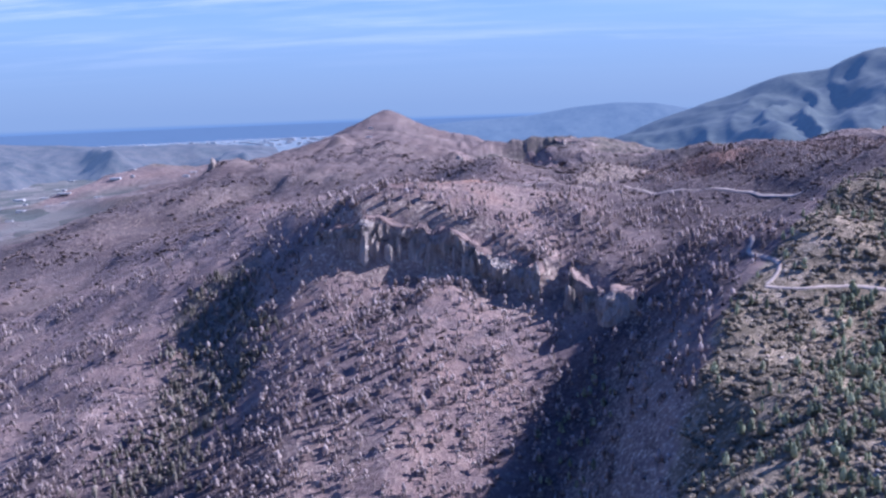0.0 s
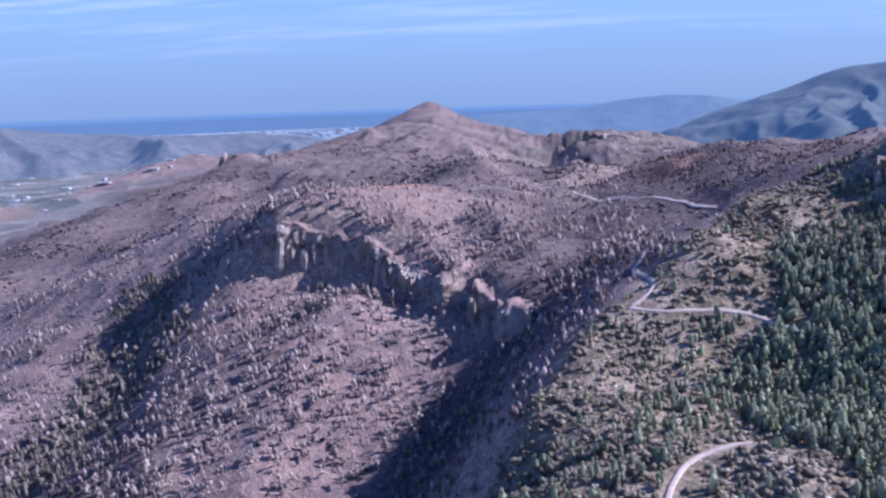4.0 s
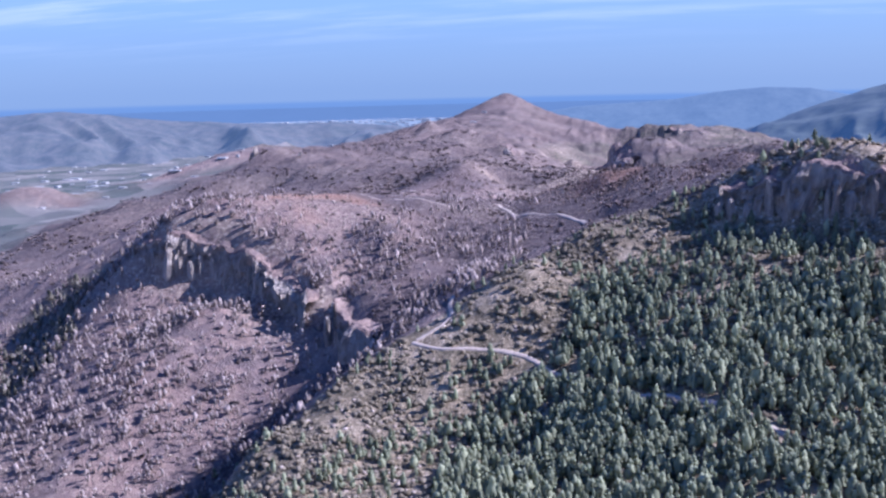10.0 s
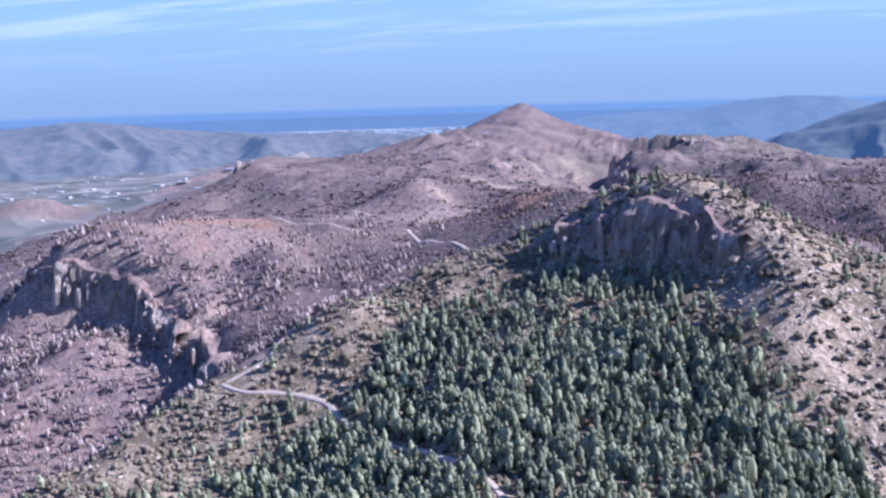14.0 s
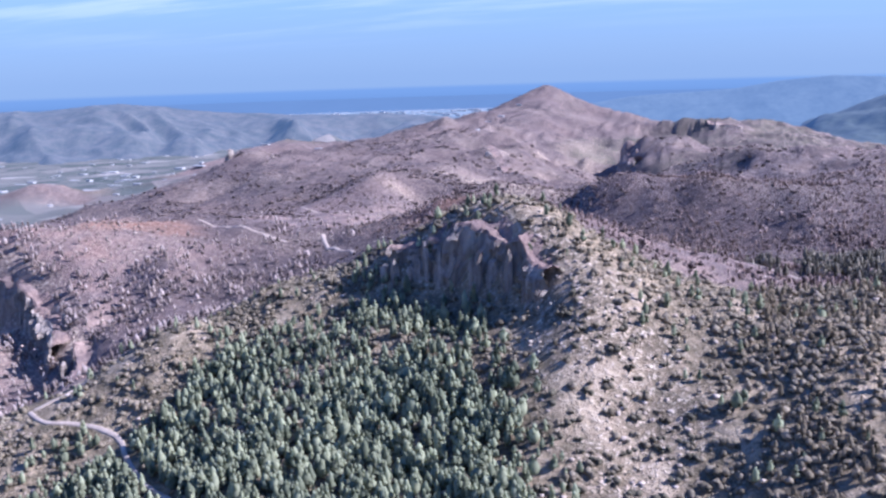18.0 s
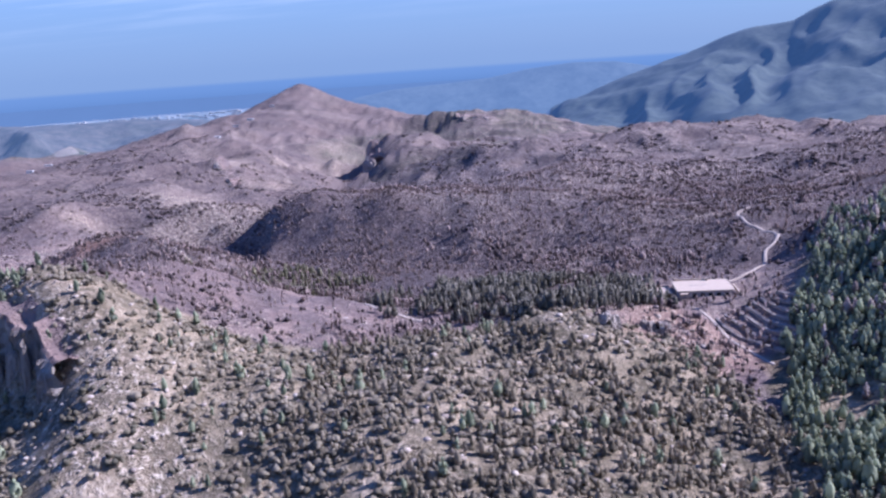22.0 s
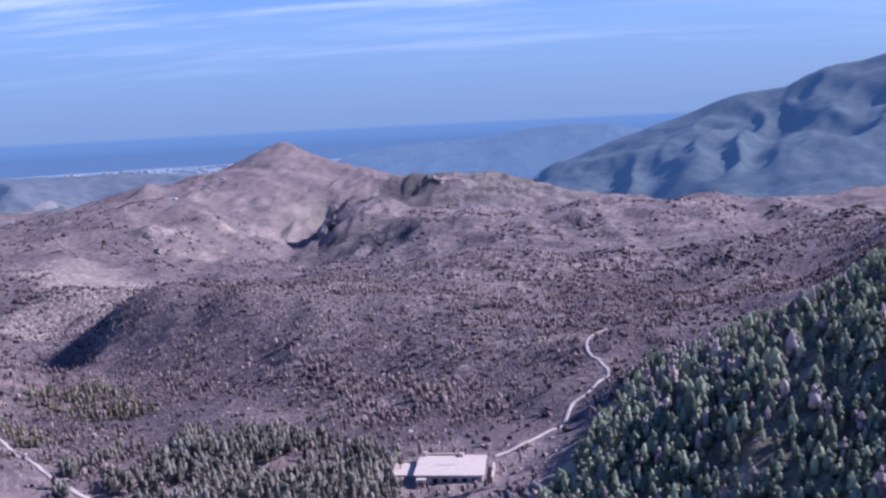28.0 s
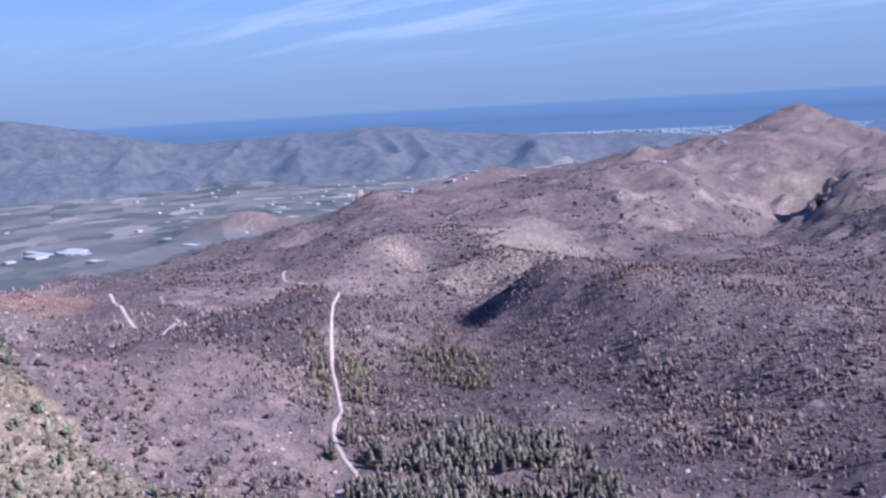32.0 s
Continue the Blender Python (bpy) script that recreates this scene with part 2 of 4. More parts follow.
    "burnt dome": [(-16, 554, 209), (37, 574, 205), (77, 518, 199), (104, 525, 188), (60, 640, 200), (-90, 640, 190)],
    "saddle": [(163, 556, 198), (138, 587, 193), (189, 707, 199), (250, 690, 200), (203, 480, 205), (184, 573, 203), (200, 610, 207)],
    "dark hump": [(172, 657, 205), (192, 657, 213), (211, 655, 218), (235, 640, 221), (258, 600, 222), (280, 555, 225), (304, 505, 234)],
    "bench beyond": [(59, 790, 184), (-60, 830, 174), (184, 789, 170), (120, 690, 189), (-24, 834, 172), (98, 719, 192), (92, 832, 190), (-7, 876, 172), (-52, 872, 163)],
    "ridge beyond the bench": [(40, 838, 188), (54, 856, 197), (66, 890, 204), (62, 925, 202), (56, 960, 197), (54, 998, 194), (62, 1051, 189)],
    "ridge to the knob": [(17, 966, 189), (-62, 1088, 185), (-123, 1199, 180), (-162, 1219, 182), (-92, 1288, 175)],
    "pale ridge": [(143, 910, 178), (182, 934, 185), (161, 962, 188), (147, 980, 181), (140, 1050, 174), (318, 1021, 180), (270, 960, 174)],
    "forest slope": [(194, 360, 190), (196, 376, 197), (229, 358, 196), (228, 395, 207), (257, 392, 213), (252, 350, 198), (216, 322, 179), (238, 286, 183), (296, 327, 197), (300, 356, 211), (188, 333, 177), (230, 240, 176), (270, 200, 178), (310, 270, 188)],
    "outcrop crest": [(256, 424, 233), (268, 420, 240), (281, 415, 244), (298, 407, 247), (312, 397, 244), (324, 385, 235)],
    "outcrop foot": [(250, 410, 219), (262, 408, 221), (276, 402, 222), (293, 393, 222), (306, 384, 221), (316, 374, 221)],
    "pale crest": [(333, 357, 223), (349, 344, 210), (345, 317, 198), (358, 300, 190), (370, 250, 180), (385, 180, 172)],
    "behind the outcrop": [(335, 473, 230), (308, 462, 240), (270, 470, 234), (381, 480, 214), (390, 385, 221), (378, 413, 219), (330, 430, 236)],
    "near brow": [(407, 351, 219), (372, 357, 214), (383, 331, 206), (452, 384, 217), (489, 382, 203), (472, 436, 222), (444, 472, 216), (430, 300, 203), (450, 220, 190)],
    "track hollow": [(414, 469, 210), (353, 532, 206), (336, 597, 190), (334, 640, 185), (376, 676, 189), (348, 706, 187), (300, 610, 190)],
    "terraces": [(520, 451, 206), (509, 487, 213), (531, 493, 213), (535, 526, 210), (536, 418, 206), (545, 397, 204), (544, 470, 213), (440, 515, 212), (500, 515, 212), (480, 490, 213)],
    "forest hill": [(569, 414, 217), (593, 415, 229), (568, 482, 225), (582, 525, 225), (627, 515, 249), (656, 541, 254), (660, 420, 262), (578, 570, 216), (600, 330, 225), (640, 600, 222)],
    "wood ridge": [(735, 520, 306), (800, 460, 340), (700, 620, 238), (690, 410, 276)],
    # added ridge out of view, raised to throw shade on the hill wood
    "unseen shading ridge": [(860, 420, 415), (885, 530, 430), (935, 650, 405), (900, 330, 405)],
    "basin": [(465, 650, 195), (482, 647, 195), (422, 654, 194), (434, 678, 204), (560, 536, 211), (582, 595, 211), (581, 655, 210), (553, 648, 208), (507, 670, 208), (493, 686, 206), (429, 714, 210), (453, 735, 210), (571, 816, 193)],
    "dark hill crest": [(237, 807, 172), (255, 818, 188), (273, 828, 203), (293, 816, 212), (309, 801, 214), (322, 795, 212), (338, 780, 209), (354, 758, 203), (366, 735, 196)],
    "dark hill foot": [(212, 806, 163), (238, 786, 165), (262, 764, 170), (296, 738, 177), (326, 712, 182), (350, 706, 186)],
    "below the dark hill": [(200, 790, 165), (228, 768, 167), (252, 742, 173), (282, 718, 179), (312, 694, 184)],
    "dark hill back": [(390, 800, 212), (450, 800, 208), (350, 850, 204), (300, 860, 190), (400, 740, 205)],
    "plateau": [(525, 954, 207), (495, 918, 200), (595, 956, 199), (630, 935, 191), (712, 909, 205), (825, 1217, 176), (790, 1222, 186), (710, 1283, 198), (764, 1305, 190), (428, 904, 194), (546, 845, 199), (477, 767, 212), (760, 800, 202), (600, 1180, 186), (520, 1160, 178)],
    "plateau rim": [(562, 1560, 162), (653, 1560, 164), (704, 1560, 173), (767, 1560, 175), (827, 1550, 179), (896, 1500, 181), (954, 1430, 181), (990, 1320, 180), (1100, 1150, 190)],
    "valley behind": [(100, 905, 172), (186, 1061, 160), (195, 1150, 149), (205, 1250, 140), (195, 1340, 132), (190, 1415, 125), (215, 1490, 113), (215, 1570, 98), (212, 1650, 84)],
    "spur with rocks": [(-137, 1600, 171), (-41, 1510, 169), (32, 1494, 178), (60, 1443, 152), (93, 1392, 136), (39, 1398, 152), (20, 1300, 166), (65, 1180, 178)],
    "second spur": [(-73, 1838, 170), (0, 1730, 165), (52, 1625, 159), (100, 1560, 142), (152, 1538, 128), (-30, 1630, 146)],
    "long left ridge": [(-181, 1181, 180), (-230, 1225, 174), (-283, 1290, 178), (-317, 1293, 182), (-352, 1326, 180), (-250, 980, 157), (-188, 1092, 170), (-358, 1326, 169), (-420, 1400, 140), (-500, 1240, 112), (-328, 1164, 159), (-408, 1106, 136), (-113, 1482, 168), (-156, 1400, 171)],
    "hollow under the ridge": [(-267, 1076, 137), (-242, 1128, 151), (-300, 1020, 124), (-340, 960, 114), (-200, 1076, 158)],
    "left flank": [(-92, 595, 195), (-153, 678, 186), (-200, 587, 147), (-216, 565, 130), (-228, 583, 136), (-280, 905, 143), (-413, 975, 127), (-230, 780, 152), (-300, 740, 112), (-120, 860, 158), (-300, 480, 84)],
    "north benches": [(191, 879, 163), (56, 513, 191), (97, 496, 184), (91, 544, 198), (185, 405, 204), (366, 761, 211), (-20, 930, 172)],
    "left hills": [(-1000, 2150, 56), (-950, 2160, 74), (-912, 2220, 92), (-851, 2290, 110), (-785, 2350, 125), (-731, 2340, 123), (-700, 1995, 88), (-610, 1800, 92), (-560, 2100, 104), (-860, 2080, 48)],
    "rugged hill": [(-981, 1537, 89), (-937, 1592, 98), (-925, 1555, 100), (-893, 1590, 76), (-839, 1538, 60), (-1020, 1640, 70), (-900, 1460, 62)],
    "knoll of the plain": [(-1110, 3350, 78), (-1190, 3350, 34), (-1030, 3370, 36), (-1110, 3270, 36), (-1110, 3440, 36)],
    "valley floor left": [(-699, 1277, 66), (-560, 950, 70), (-480, 700, 78), (-977, 2267, 40), (-420, 480, 70), (-330, 300, 56), (-1300, 2000, 36), (-1100, 1400, 40), (-900, 800, 44), (-1800, 2600, 30), (-1500, 3200, 24), (-700, 3000, 40)],
    "gorge walls": [(288, 1444, 108), (318, 1446, 127), (348, 1452, 145), (380, 1458, 161), (412, 1464, 174), (455, 1500, 172), (510, 1530, 168), (360, 1372, 139), (415, 1283, 160), (452, 1296, 171), (338, 1647, 131), (256, 1760, 134), (236, 1870, 140), (222, 1980, 140), (232, 2100, 128), (290, 2250, 104), (400, 1900, 134)],
    "folds below the peak": [(127, 2050, 101), (145, 2071, 86), (35, 1975, 112), (-44, 2221, 130), (51, 2328, 118), (60, 1850, 128), (110, 1760, 118), (-130, 2050, 168), (-100, 2500, 150), (60, 2560, 112), (-20, 2800, 150), (-330, 2050, 150), (-420, 2400, 130)],
    "gorge": [(196, 1800, 70), (180, 1900, 64), (165, 1995, 57), (172, 2120, 54), (210, 2300, 52), (235, 2500, 60), (270, 2750, 72), (300, 3000, 66)],
    "peak": [(-199, 3268, 250), (-237, 3207, 223), (-270, 3104, 199), (-303, 3012, 177), (-322, 2838, 166), (-338, 2684, 165), (-326, 2475, 168), (-287, 2200, 181), (-251, 2140, 186), (-180, 1950, 178), (-130, 3290, 219), (-48, 3276, 181), (44, 3250, 150), (140, 3200, 137), (-150, 3000, 190), (-480, 3000, 110), (-500, 2600, 96), (-60, 3050, 150)],
    "right of the peak": [(235, 2860, 138), (310, 2830, 145), (383, 2790, 138), (430, 2775, 132), (467, 2880, 131), (539, 2980, 127), (627, 2960, 110), (712, 2930, 88), (787, 2824, 62), (180, 2573, 104), (550, 2518, 88), (633, 2745, 95), (480, 2300, 84), (420, 2600, 98)],
    "outer valleys": [(700, 1850, 100), (900, 1820, 100), (1150, 1500, 130), (1200, 2200, 60), (1000, 3000, 30), (1500, 1000, 240), (300, 3600, 30), (-600, 3600, 30), (1700, 1800, 180), (650, 2200, 80), (784, 3220, 20)],
    "under the camera": [(-150, 150, 60), (0, 0, 70), (-300, -200, 60), (200, -100, 130), (400, 60, 160), (560, 150, 180), (700, 200, 230), (300, -500, 110), (900, -200, 240), (-700, 100, 50), (1100, 300, 330)],
    "far ground": [(-3000, 2500, 26), (-2500, 3800, 14), (-3500, 500, 60), (0, 4300, 10), (2000, 4000, 30), (3000, 2000, 220), (3500, 200, 300), (-2000, -1500, 120), (1000, -2000, 200), (3000, -1500, 300), (1200, 4300, 10)],
}


def along(line, gap):
    """Points along a line, no further apart than gap."""
    made = [line[0]]
    for a, b in zip(line, line[1:]):
        far = math.hypot(b[0] - a[0], b[1] - a[1])
        many = max(1, int(far // gap)) if far < 4 * gap else 1
        made += [tuple(u + (v - u) * k / many for u, v in zip(a, b)) for k in range(1, many + 1)]
    return made


LINES = ("dark hump", "ridge beyond the bench", "road spur crest", "road spur left brow", "gully floor", "main cliff top", "main cliff foot", "lower cliff top", "lower cliff foot", "outcrop crest", "outcrop foot", "left gully", "dark hill crest", "dark hill foot")
KNOTS = np.array([p for name, line in LAND.items() for p in (along(line, 9) if name in LINES else line)], float)
KNOTS = KNOTS[np.unique(KNOTS[:, :2].round(), axis=0, return_index=True)[1]]
SOFT = 6.0


def kernel(a, b):
    d2 = ((a[:, None, :2] - b[None, :, :2]) ** 2).sum(-1)
    return np.sqrt(d2 + SOFT * SOFT)


def hashed(i, j, seed):
    v = np.sin(i * 127.1 + j * 311.7 + seed * 74.7) * 43758.5453
    return v - np.floor(v)


def ripple(x, y, size, seed):
    """Smooth random heights from -1 to 1."""
    u, v = x / size, y / size
    i, j = np.floor(u), np.floor(v)
    f, g = u - i, v - j
    f, g = f * f * (3 - 2 * f), g * g * (3 - 2 * g)
    a, b, c, d = hashed(i, j, seed), hashed(i + 1, j, seed), hashed(i, j + 1, seed), hashed(i + 1, j + 1, seed)
    return 2 * ((a * (1 - f) + b * f) * (1 - g) + (c * (1 - f) + d * f) * g) - 1


def relief(x, y):
    """Gullies and knolls of the ground, over its main shape."""
    far = np.clip((np.hypot(x - 250, y - 480) - 330) / 700, 0, 1)
    low = np.clip((x + 1400) / 700, 0.2, 1) * np.clip((3700 - y) / 500, 0.1, 1)
    bend = 30 * ripple(x, y, 160, 9)
    crest = 0.3 + 0.7 * np.clip((np.hypot(x + 190, y - 3250) - 150) / 350, 0, 1)
    z = far * low * crest * (7 * (1 - 2 * np.abs(ripple(x + bend, y - bend, 190, 1))) + 8 * (1 - 2 * np.abs(ripple(x - bend, 0.6 * y + 40, 95, 2))) + 5 * (1 - 2 * np.abs(ripple(x + 0.5 * bend, 0.7 * y, 46, 6))) + 2.6 * (1 - 2 * np.abs(ripple(x + 0.5 * bend, y, 23, 7))))
    return z + 2.2 * (1 - 2 * np.abs(ripple(x + 0.4 * bend, y, 44, 3))) + 1.3 * ripple(x + 7, y, 19, 4) + 0.7 * ripple(x, y + 3, 8, 5)


WEIGHTS = np.linalg.solve(np.block([[kernel(KNOTS, KNOTS) - 0.6 * np.eye(len(KNOTS)), np.ones((len(KNOTS), 1))], [np.ones((1, len(KNOTS))), np.zeros((1, 1))]]), np.append(KNOTS[:, 2] - relief(KNOTS[:, 0], KNOTS[:, 1]), 0.0))


def height_at(x, y):
    """The ground's height in metres at places given as arrays."""
    x, y = np.asarray(x, float), np.asarray(y, float)
    flat = np.stack([x.ravel(), y.ravel()], 1)
    z = np.empty(len(flat))
    for s in range(0, len(flat), 20000):
        z[s:s + 20000] = kernel(flat[s:s + 20000], KNOTS) @ WEIGHTS[:-1] + WEIGHTS[-1]
    z = z.reshape(x.shape)
    z = z + relief(x, y)
    return np.maximum(z, 2 + 0 * z)


# ---- ground sheet ----
def spaced(lo, a, b, hi, fine, grow):
    """Coordinates from lo to hi, fine between a and b and wider apart away from there."""
    mid = list(np.arange(a, b, fine))
    out, step, v = [], fine, b
    while v < hi:
        out.append(v)
        step *= grow
        v += step
    back, step, v = [], fine, a
    while v > lo:
        step *= grow
        v -= step
        back.append(v)
    return np.array(back[::-1] + mid + out + [hi])


def mesh_of(name, verts, faces, mats, smooth=True, index=None):
    """A mesh from arrays; faces all have the same number of corners."""
    me = bpy.data.meshes.new(name)
    verts, faces = np.asarray(verts, np.float32), np.asarray(faces, np.int32)
    n = faces.shape[1]
    me.vertices.add(len(verts))
    me.vertices.foreach_set("co", verts.ravel())
    me.loops.add(faces.size)
    me.loops.foreach_set("vertex_index", faces.ravel())
    me.polygons.add(len(faces))
    me.polygons.foreach_set("loop_start", np.arange(0, faces.size, n, dtype=np.int32))
    for m in mats:
        me.materials.append(m)
    me.update(calc_edges=True)
    me.polygons.foreach_set("use_smooth", np.full(len(faces), smooth))
    if index is not None:
        me.polygons.foreach_set("material_index", np.asarray(index, np.int32))
    return me


def inside(x, y, ring):
    """Whether places lie inside a closed ring."""
    hit = np.zeros(np.shape(x), bool)
    for (ax, ay), (bx, by) in zip(ring, ring[1:] + ring[:1]):
        cross = (ay > y) != (by > y)
        hit ^= cross & (x < (bx - ax) * (y - ay) / (by - ay + 1e-9) + ax)
    return hit


def near_line(x, y, line):
    """The distance of places from a line."""
    best = np.full(np.shape(x), 1e9)
    for a, b in zip(line, line[1:]):
        ax, ay, dx, dy = a[0], a[1], b[0] - a[0], b[1] - a[1]
        k = np.clip(((x - ax) * dx + (y - ay) * dy) / (dx * dx + dy * dy), 0, 1)
        best = np.minimum(best, np.hypot(x - ax - k * dx, y - ay - k * dy))
    return best


def soft(v, a, b):
    k = np.clip((v - a) / (b - a), 0, 1)
    return k * k * (3 - 2 * k)


FOREST = [(160, 268), (162, 309), (176, 320), (190, 338), (193, 366), (203, 385), (220, 396), (238, 406), (257, 390), (262, 372), (280, 366), (297, 352), (310, 338), (325, 318), (338, 290), (342, 190), (300, 120), (240, 92), (190, 140), (172, 200)]
MIXED = [(214, 410), (248, 420), (268, 402), (300, 376), (318, 350), (330, 330), (338, 300), (310, 336), (280, 366), (258, 380), (238, 404)]
HILL_WOOD = [(522, 400), (515, 350), (545, 280), (600, 190), (720, 150), (820, 220), (900, 400), (860, 640), (700, 640), (606, 566), (580, 540), (565, 500), (550, 470), (532, 436)]
UNBURNT = [(80, 285), (104, 322), (120, 352), (160, 390), (205, 440), (250, 440), (322, 424), (372, 424), (420, 440), (466, 452), (505, 440), (520, 400), (540, 300), (505, 180), (430, 90), (330, 40), (220, 20), (120, 70), (75, 160), (64, 230)]
WOODS = [[(276, 592), (298, 614), (362, 545), (340, 532)], [(296, 640), (316, 674), (345, 660), (380, 610), (345, 622), (320, 628)]]
BELT = [(380, 510), (398, 540), (440, 556), (478, 524), (506, 503), (500, 464), (484, 455), (455, 452), (428, 462), (400, 484)]
SPUR_CREST = [p[:2] for p in LAND["road spur crest"]]
OUTCROP = [p[:2] for p in LAND["outcrop crest"]]
SCREE = [(0, 476), (24, 466), (48, 446), (62, 432)]
PALE = [(330, 372), (338, 352), (348, 340), (347, 318), (358, 300), (368, 262)]


def steep(x, y):
    """How steeply the ground rises."""
    h = height_at(x, y)
    return np.hypot(height_at(x + 4, y) - h, height_at(x, y + 4) - h) / 4


def kinds(x, y):
    """How green, how rocky, how red the ground is."""
    wob = 9 * ripple(x, y, 26, 11) + 5 * ripple(x, y, 9, 12)
    green = np.maximum.reduce([inside(x + wob, y + wob, r).astype(float) for r in (FOREST, HILL_WOOD, UNBURNT)] + [0.45 * inside(x + wob, y + wob, r) for r in WOODS])
    rock = 0.72 * soft(26 + wob - near_line(x, y, PALE), 0, 16) + 0.45 * soft(24 + wob - near_line(x, y, SPUR_CREST[2:8]), 0, 18) * soft(ripple(x, y, 16, 23), -0.5, 0.5)
    rock = rock + 0.5 * soft(22 + wob - near_line(x, y, [(472, 436), (500, 446)]), 0, 10) + 0.5 * soft(60 + 3 * wob - near_line(x, y, [(190, 900), (170, 980), (120, 1060), (60, 1180)]), 0, 40)
    rock = rock + 0.25 * soft(ripple(x, y, 60, 13), 0.2, 0.7) + 0.35 * soft(140 + 4 * wob - near_line(x, y, [(790, 1000), (700, 1130)]), 0, 120) * soft(ripple(x, y, 22, 14), -0.2, 0.6)
    rock = rock + 0.6 * soft(70 + 4 * wob - near_line(x, y, [(100, 1450), (20, 1560), (90, 1800)]), 0, 60) * soft(ripple(x, y, 40, 15), -0.4, 0.5) + 0.4 * soft(80 + 3 * wob - near_line(x, y, [(60, 1900), (120, 2050), (60, 2330)]), 0, 60)
    rock = rock + 0.3 * inside(x + wob, y + wob, UNBURNT) * ~inside(x, y, FOREST) * (0.6 + 0.4 * ripple(x, y, 30, 16))
    red = 0.75 * soft(62 + 2 * wob - np.hypot(x - 10, y - 575), 0, 50) + 0.4 * soft(30 + wob - np.hypot(x - 505, y - 445), 0, 20) + 0.5 * soft(26 + wob - np.hypot(x - 205, y - 640), 0, 20)
    rock = rock + 0.7 * soft(13 + wob - near_line(x, y, [(552, 658), (578, 656)]), 0, 8) + 0.85 * soft(13 + 0.5 * wob - near_line(x, y, OUTCROP), 0, 8) + 0.7 * soft(16 + wob - near_line(x, y, SCREE), 0, 14) + 0.75 * soft(60 + 3 * wob - near_line(x, y, [(205, 900), (180, 960), (120, 1060)]), 0, 40)
    return green, np.clip(rock, 0, 1), np.clip(red, 0, 0.85)


GX, GY = spaced(-4000, -170, 640, 4300, 3.8, 1.05), spaced(-2000, 220, 600, 4500, 3.8, 1.0125)
gx, gy = np.meshgrid(GX, GY)
gz = height_at(gx, gy)
w, h = len(GX), len(GY)
at = np.arange(w * h).reshape(h, w)
quads = np.stack([at[:-1, :-1], at[:-1, 1:], at[1:, 1:], at[1:, :-1]], -1).reshape(-1, 4)
ground_mesh = mesh_of("ground", np.stack([gx, gy, gz], -1).reshape(-1, 3), quads, [GROUND])
green, rock, red = kinds(gx, gy)
slope = np.hypot(*np.gradient(gz, GY, GX))
rock = np.clip(rock + soft(slope, 0.75, 1.3), 0, 1)
field = soft(gz, 105, 60) * soft(gx * 0.75 - gy * 0.2, -350, -700) + soft(gy + 0 * gx, 3350, 3600)
field = np.clip(field, 0, 1) * soft(near_line(gx, gy, [(-1000, 1560), (-900, 1590)]) + 20 * ripple(gx, gy, 60, 25), 50, 120) * soft(near_line(gx, gy, [(-1000, 2160), (-850, 2290), (-720, 2340)]) + 20 * ripple(gx, gy, 60, 25), 60, 150)
wob = 14 * ripple(gx, gy, 40, 17)
char_shade = np.maximum.reduce([0.9 * soft(175 + wob - np.hypot((gx - 470) * 0.8, (gy - 670) * 0.9), 0, 60), 0.65 * soft(95 + wob - np.hypot(gx - 330, (gy - 790) * 0.8), 0, 50), 0.9 * soft(95 + 2 * wob - near_line(gx, gy, [(170, 490), (200, 560), (190, 690)]), 0, 45), 0.75 * soft(ripple(gx, gy, 120, 18), 0.15, 0.7)])
char_shade = np.maximum(char_shade, 0.62 * soft(gx + wob * 3, 120, 260) * soft(gy + wob * 3, 600, 680) * soft(gy + wob * 3, 1500, 1150))
# dark hill's face: soot that also paints in its shade
char_shade = np.maximum(char_shade, 0.6 * soft(16 + wob - near_line(gx, gy, [(232, 800), (268, 786), (300, 766), (335, 745)]) * 0.5, 0, 14))
char_shade = np.maximum(char_shade, (0.8 + 0.2 * ripple(gx, gy, 70, 24)) * soft(gy + 3 * wob, 700, 900) * soft(gx, -900, -500))
# gully shade painted in: a dark band along its floor
char_shade = np.maximum(char_shade, 0.95 * soft(34 + wob - near_line(gx, gy, LAND["gully floor"]), 0, 20))
char_shade = char_shade * (green < 0.5)
streak = np.clip(0.4 * soft(gx + wob, 360, 450) * soft(gy + wob, 540, 620) + 0.3 * soft(gy, 650, 900), 0, 1) * (1 - field)
leafy = 0.9 * soft(ripple(gx, gy, 90, 19) + 0.6 * ripple(gx, gy, 34, 20), -0.9, 0.1) * np.maximum.reduce([soft(290 + 3 * wob - near_line(gx, gy, [(260, 2250), (330, 2560), (520, 2780), (760, 2800)]), 0, 120), 0.7 * soft(150 + 3 * wob - near_line(gx, gy, [(330, 1640), (430, 1480)]), 0, 90)])
leafy = np.maximum(leafy, 0.5 * soft(ripple(gx, gy, 150, 22), 0.1, 0.6) * soft(gx, -300, -600) * (1 - field))
leafy = np.maximum(leafy, 0.45 * soft(30 + wob - near_line(gx, gy, LAND["left gully"][:6]), 0, 16))
char_shade = np.maximum(char_shade, 1.0 * soft(66 + wob - near_line(gx, gy, [(180, 640), (215, 625), (262, 575)]), 0, 22))
# charred ground at the dark hill's foot, its part shade coloured in too
char_shade = np.maximum(char_shade, 0.8 * soft(46 + wob - near_line(gx, gy, [(215, 790), (262, 756), (312, 716), (345, 700)]), 0, 26))
for name, values in (("leafy", leafy), ("green", green), ("rock", rock), ("red", red), ("field", field), ("char_shade", char_shade), ("streak", streak)):
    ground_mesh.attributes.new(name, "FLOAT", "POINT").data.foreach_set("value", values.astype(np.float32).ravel())
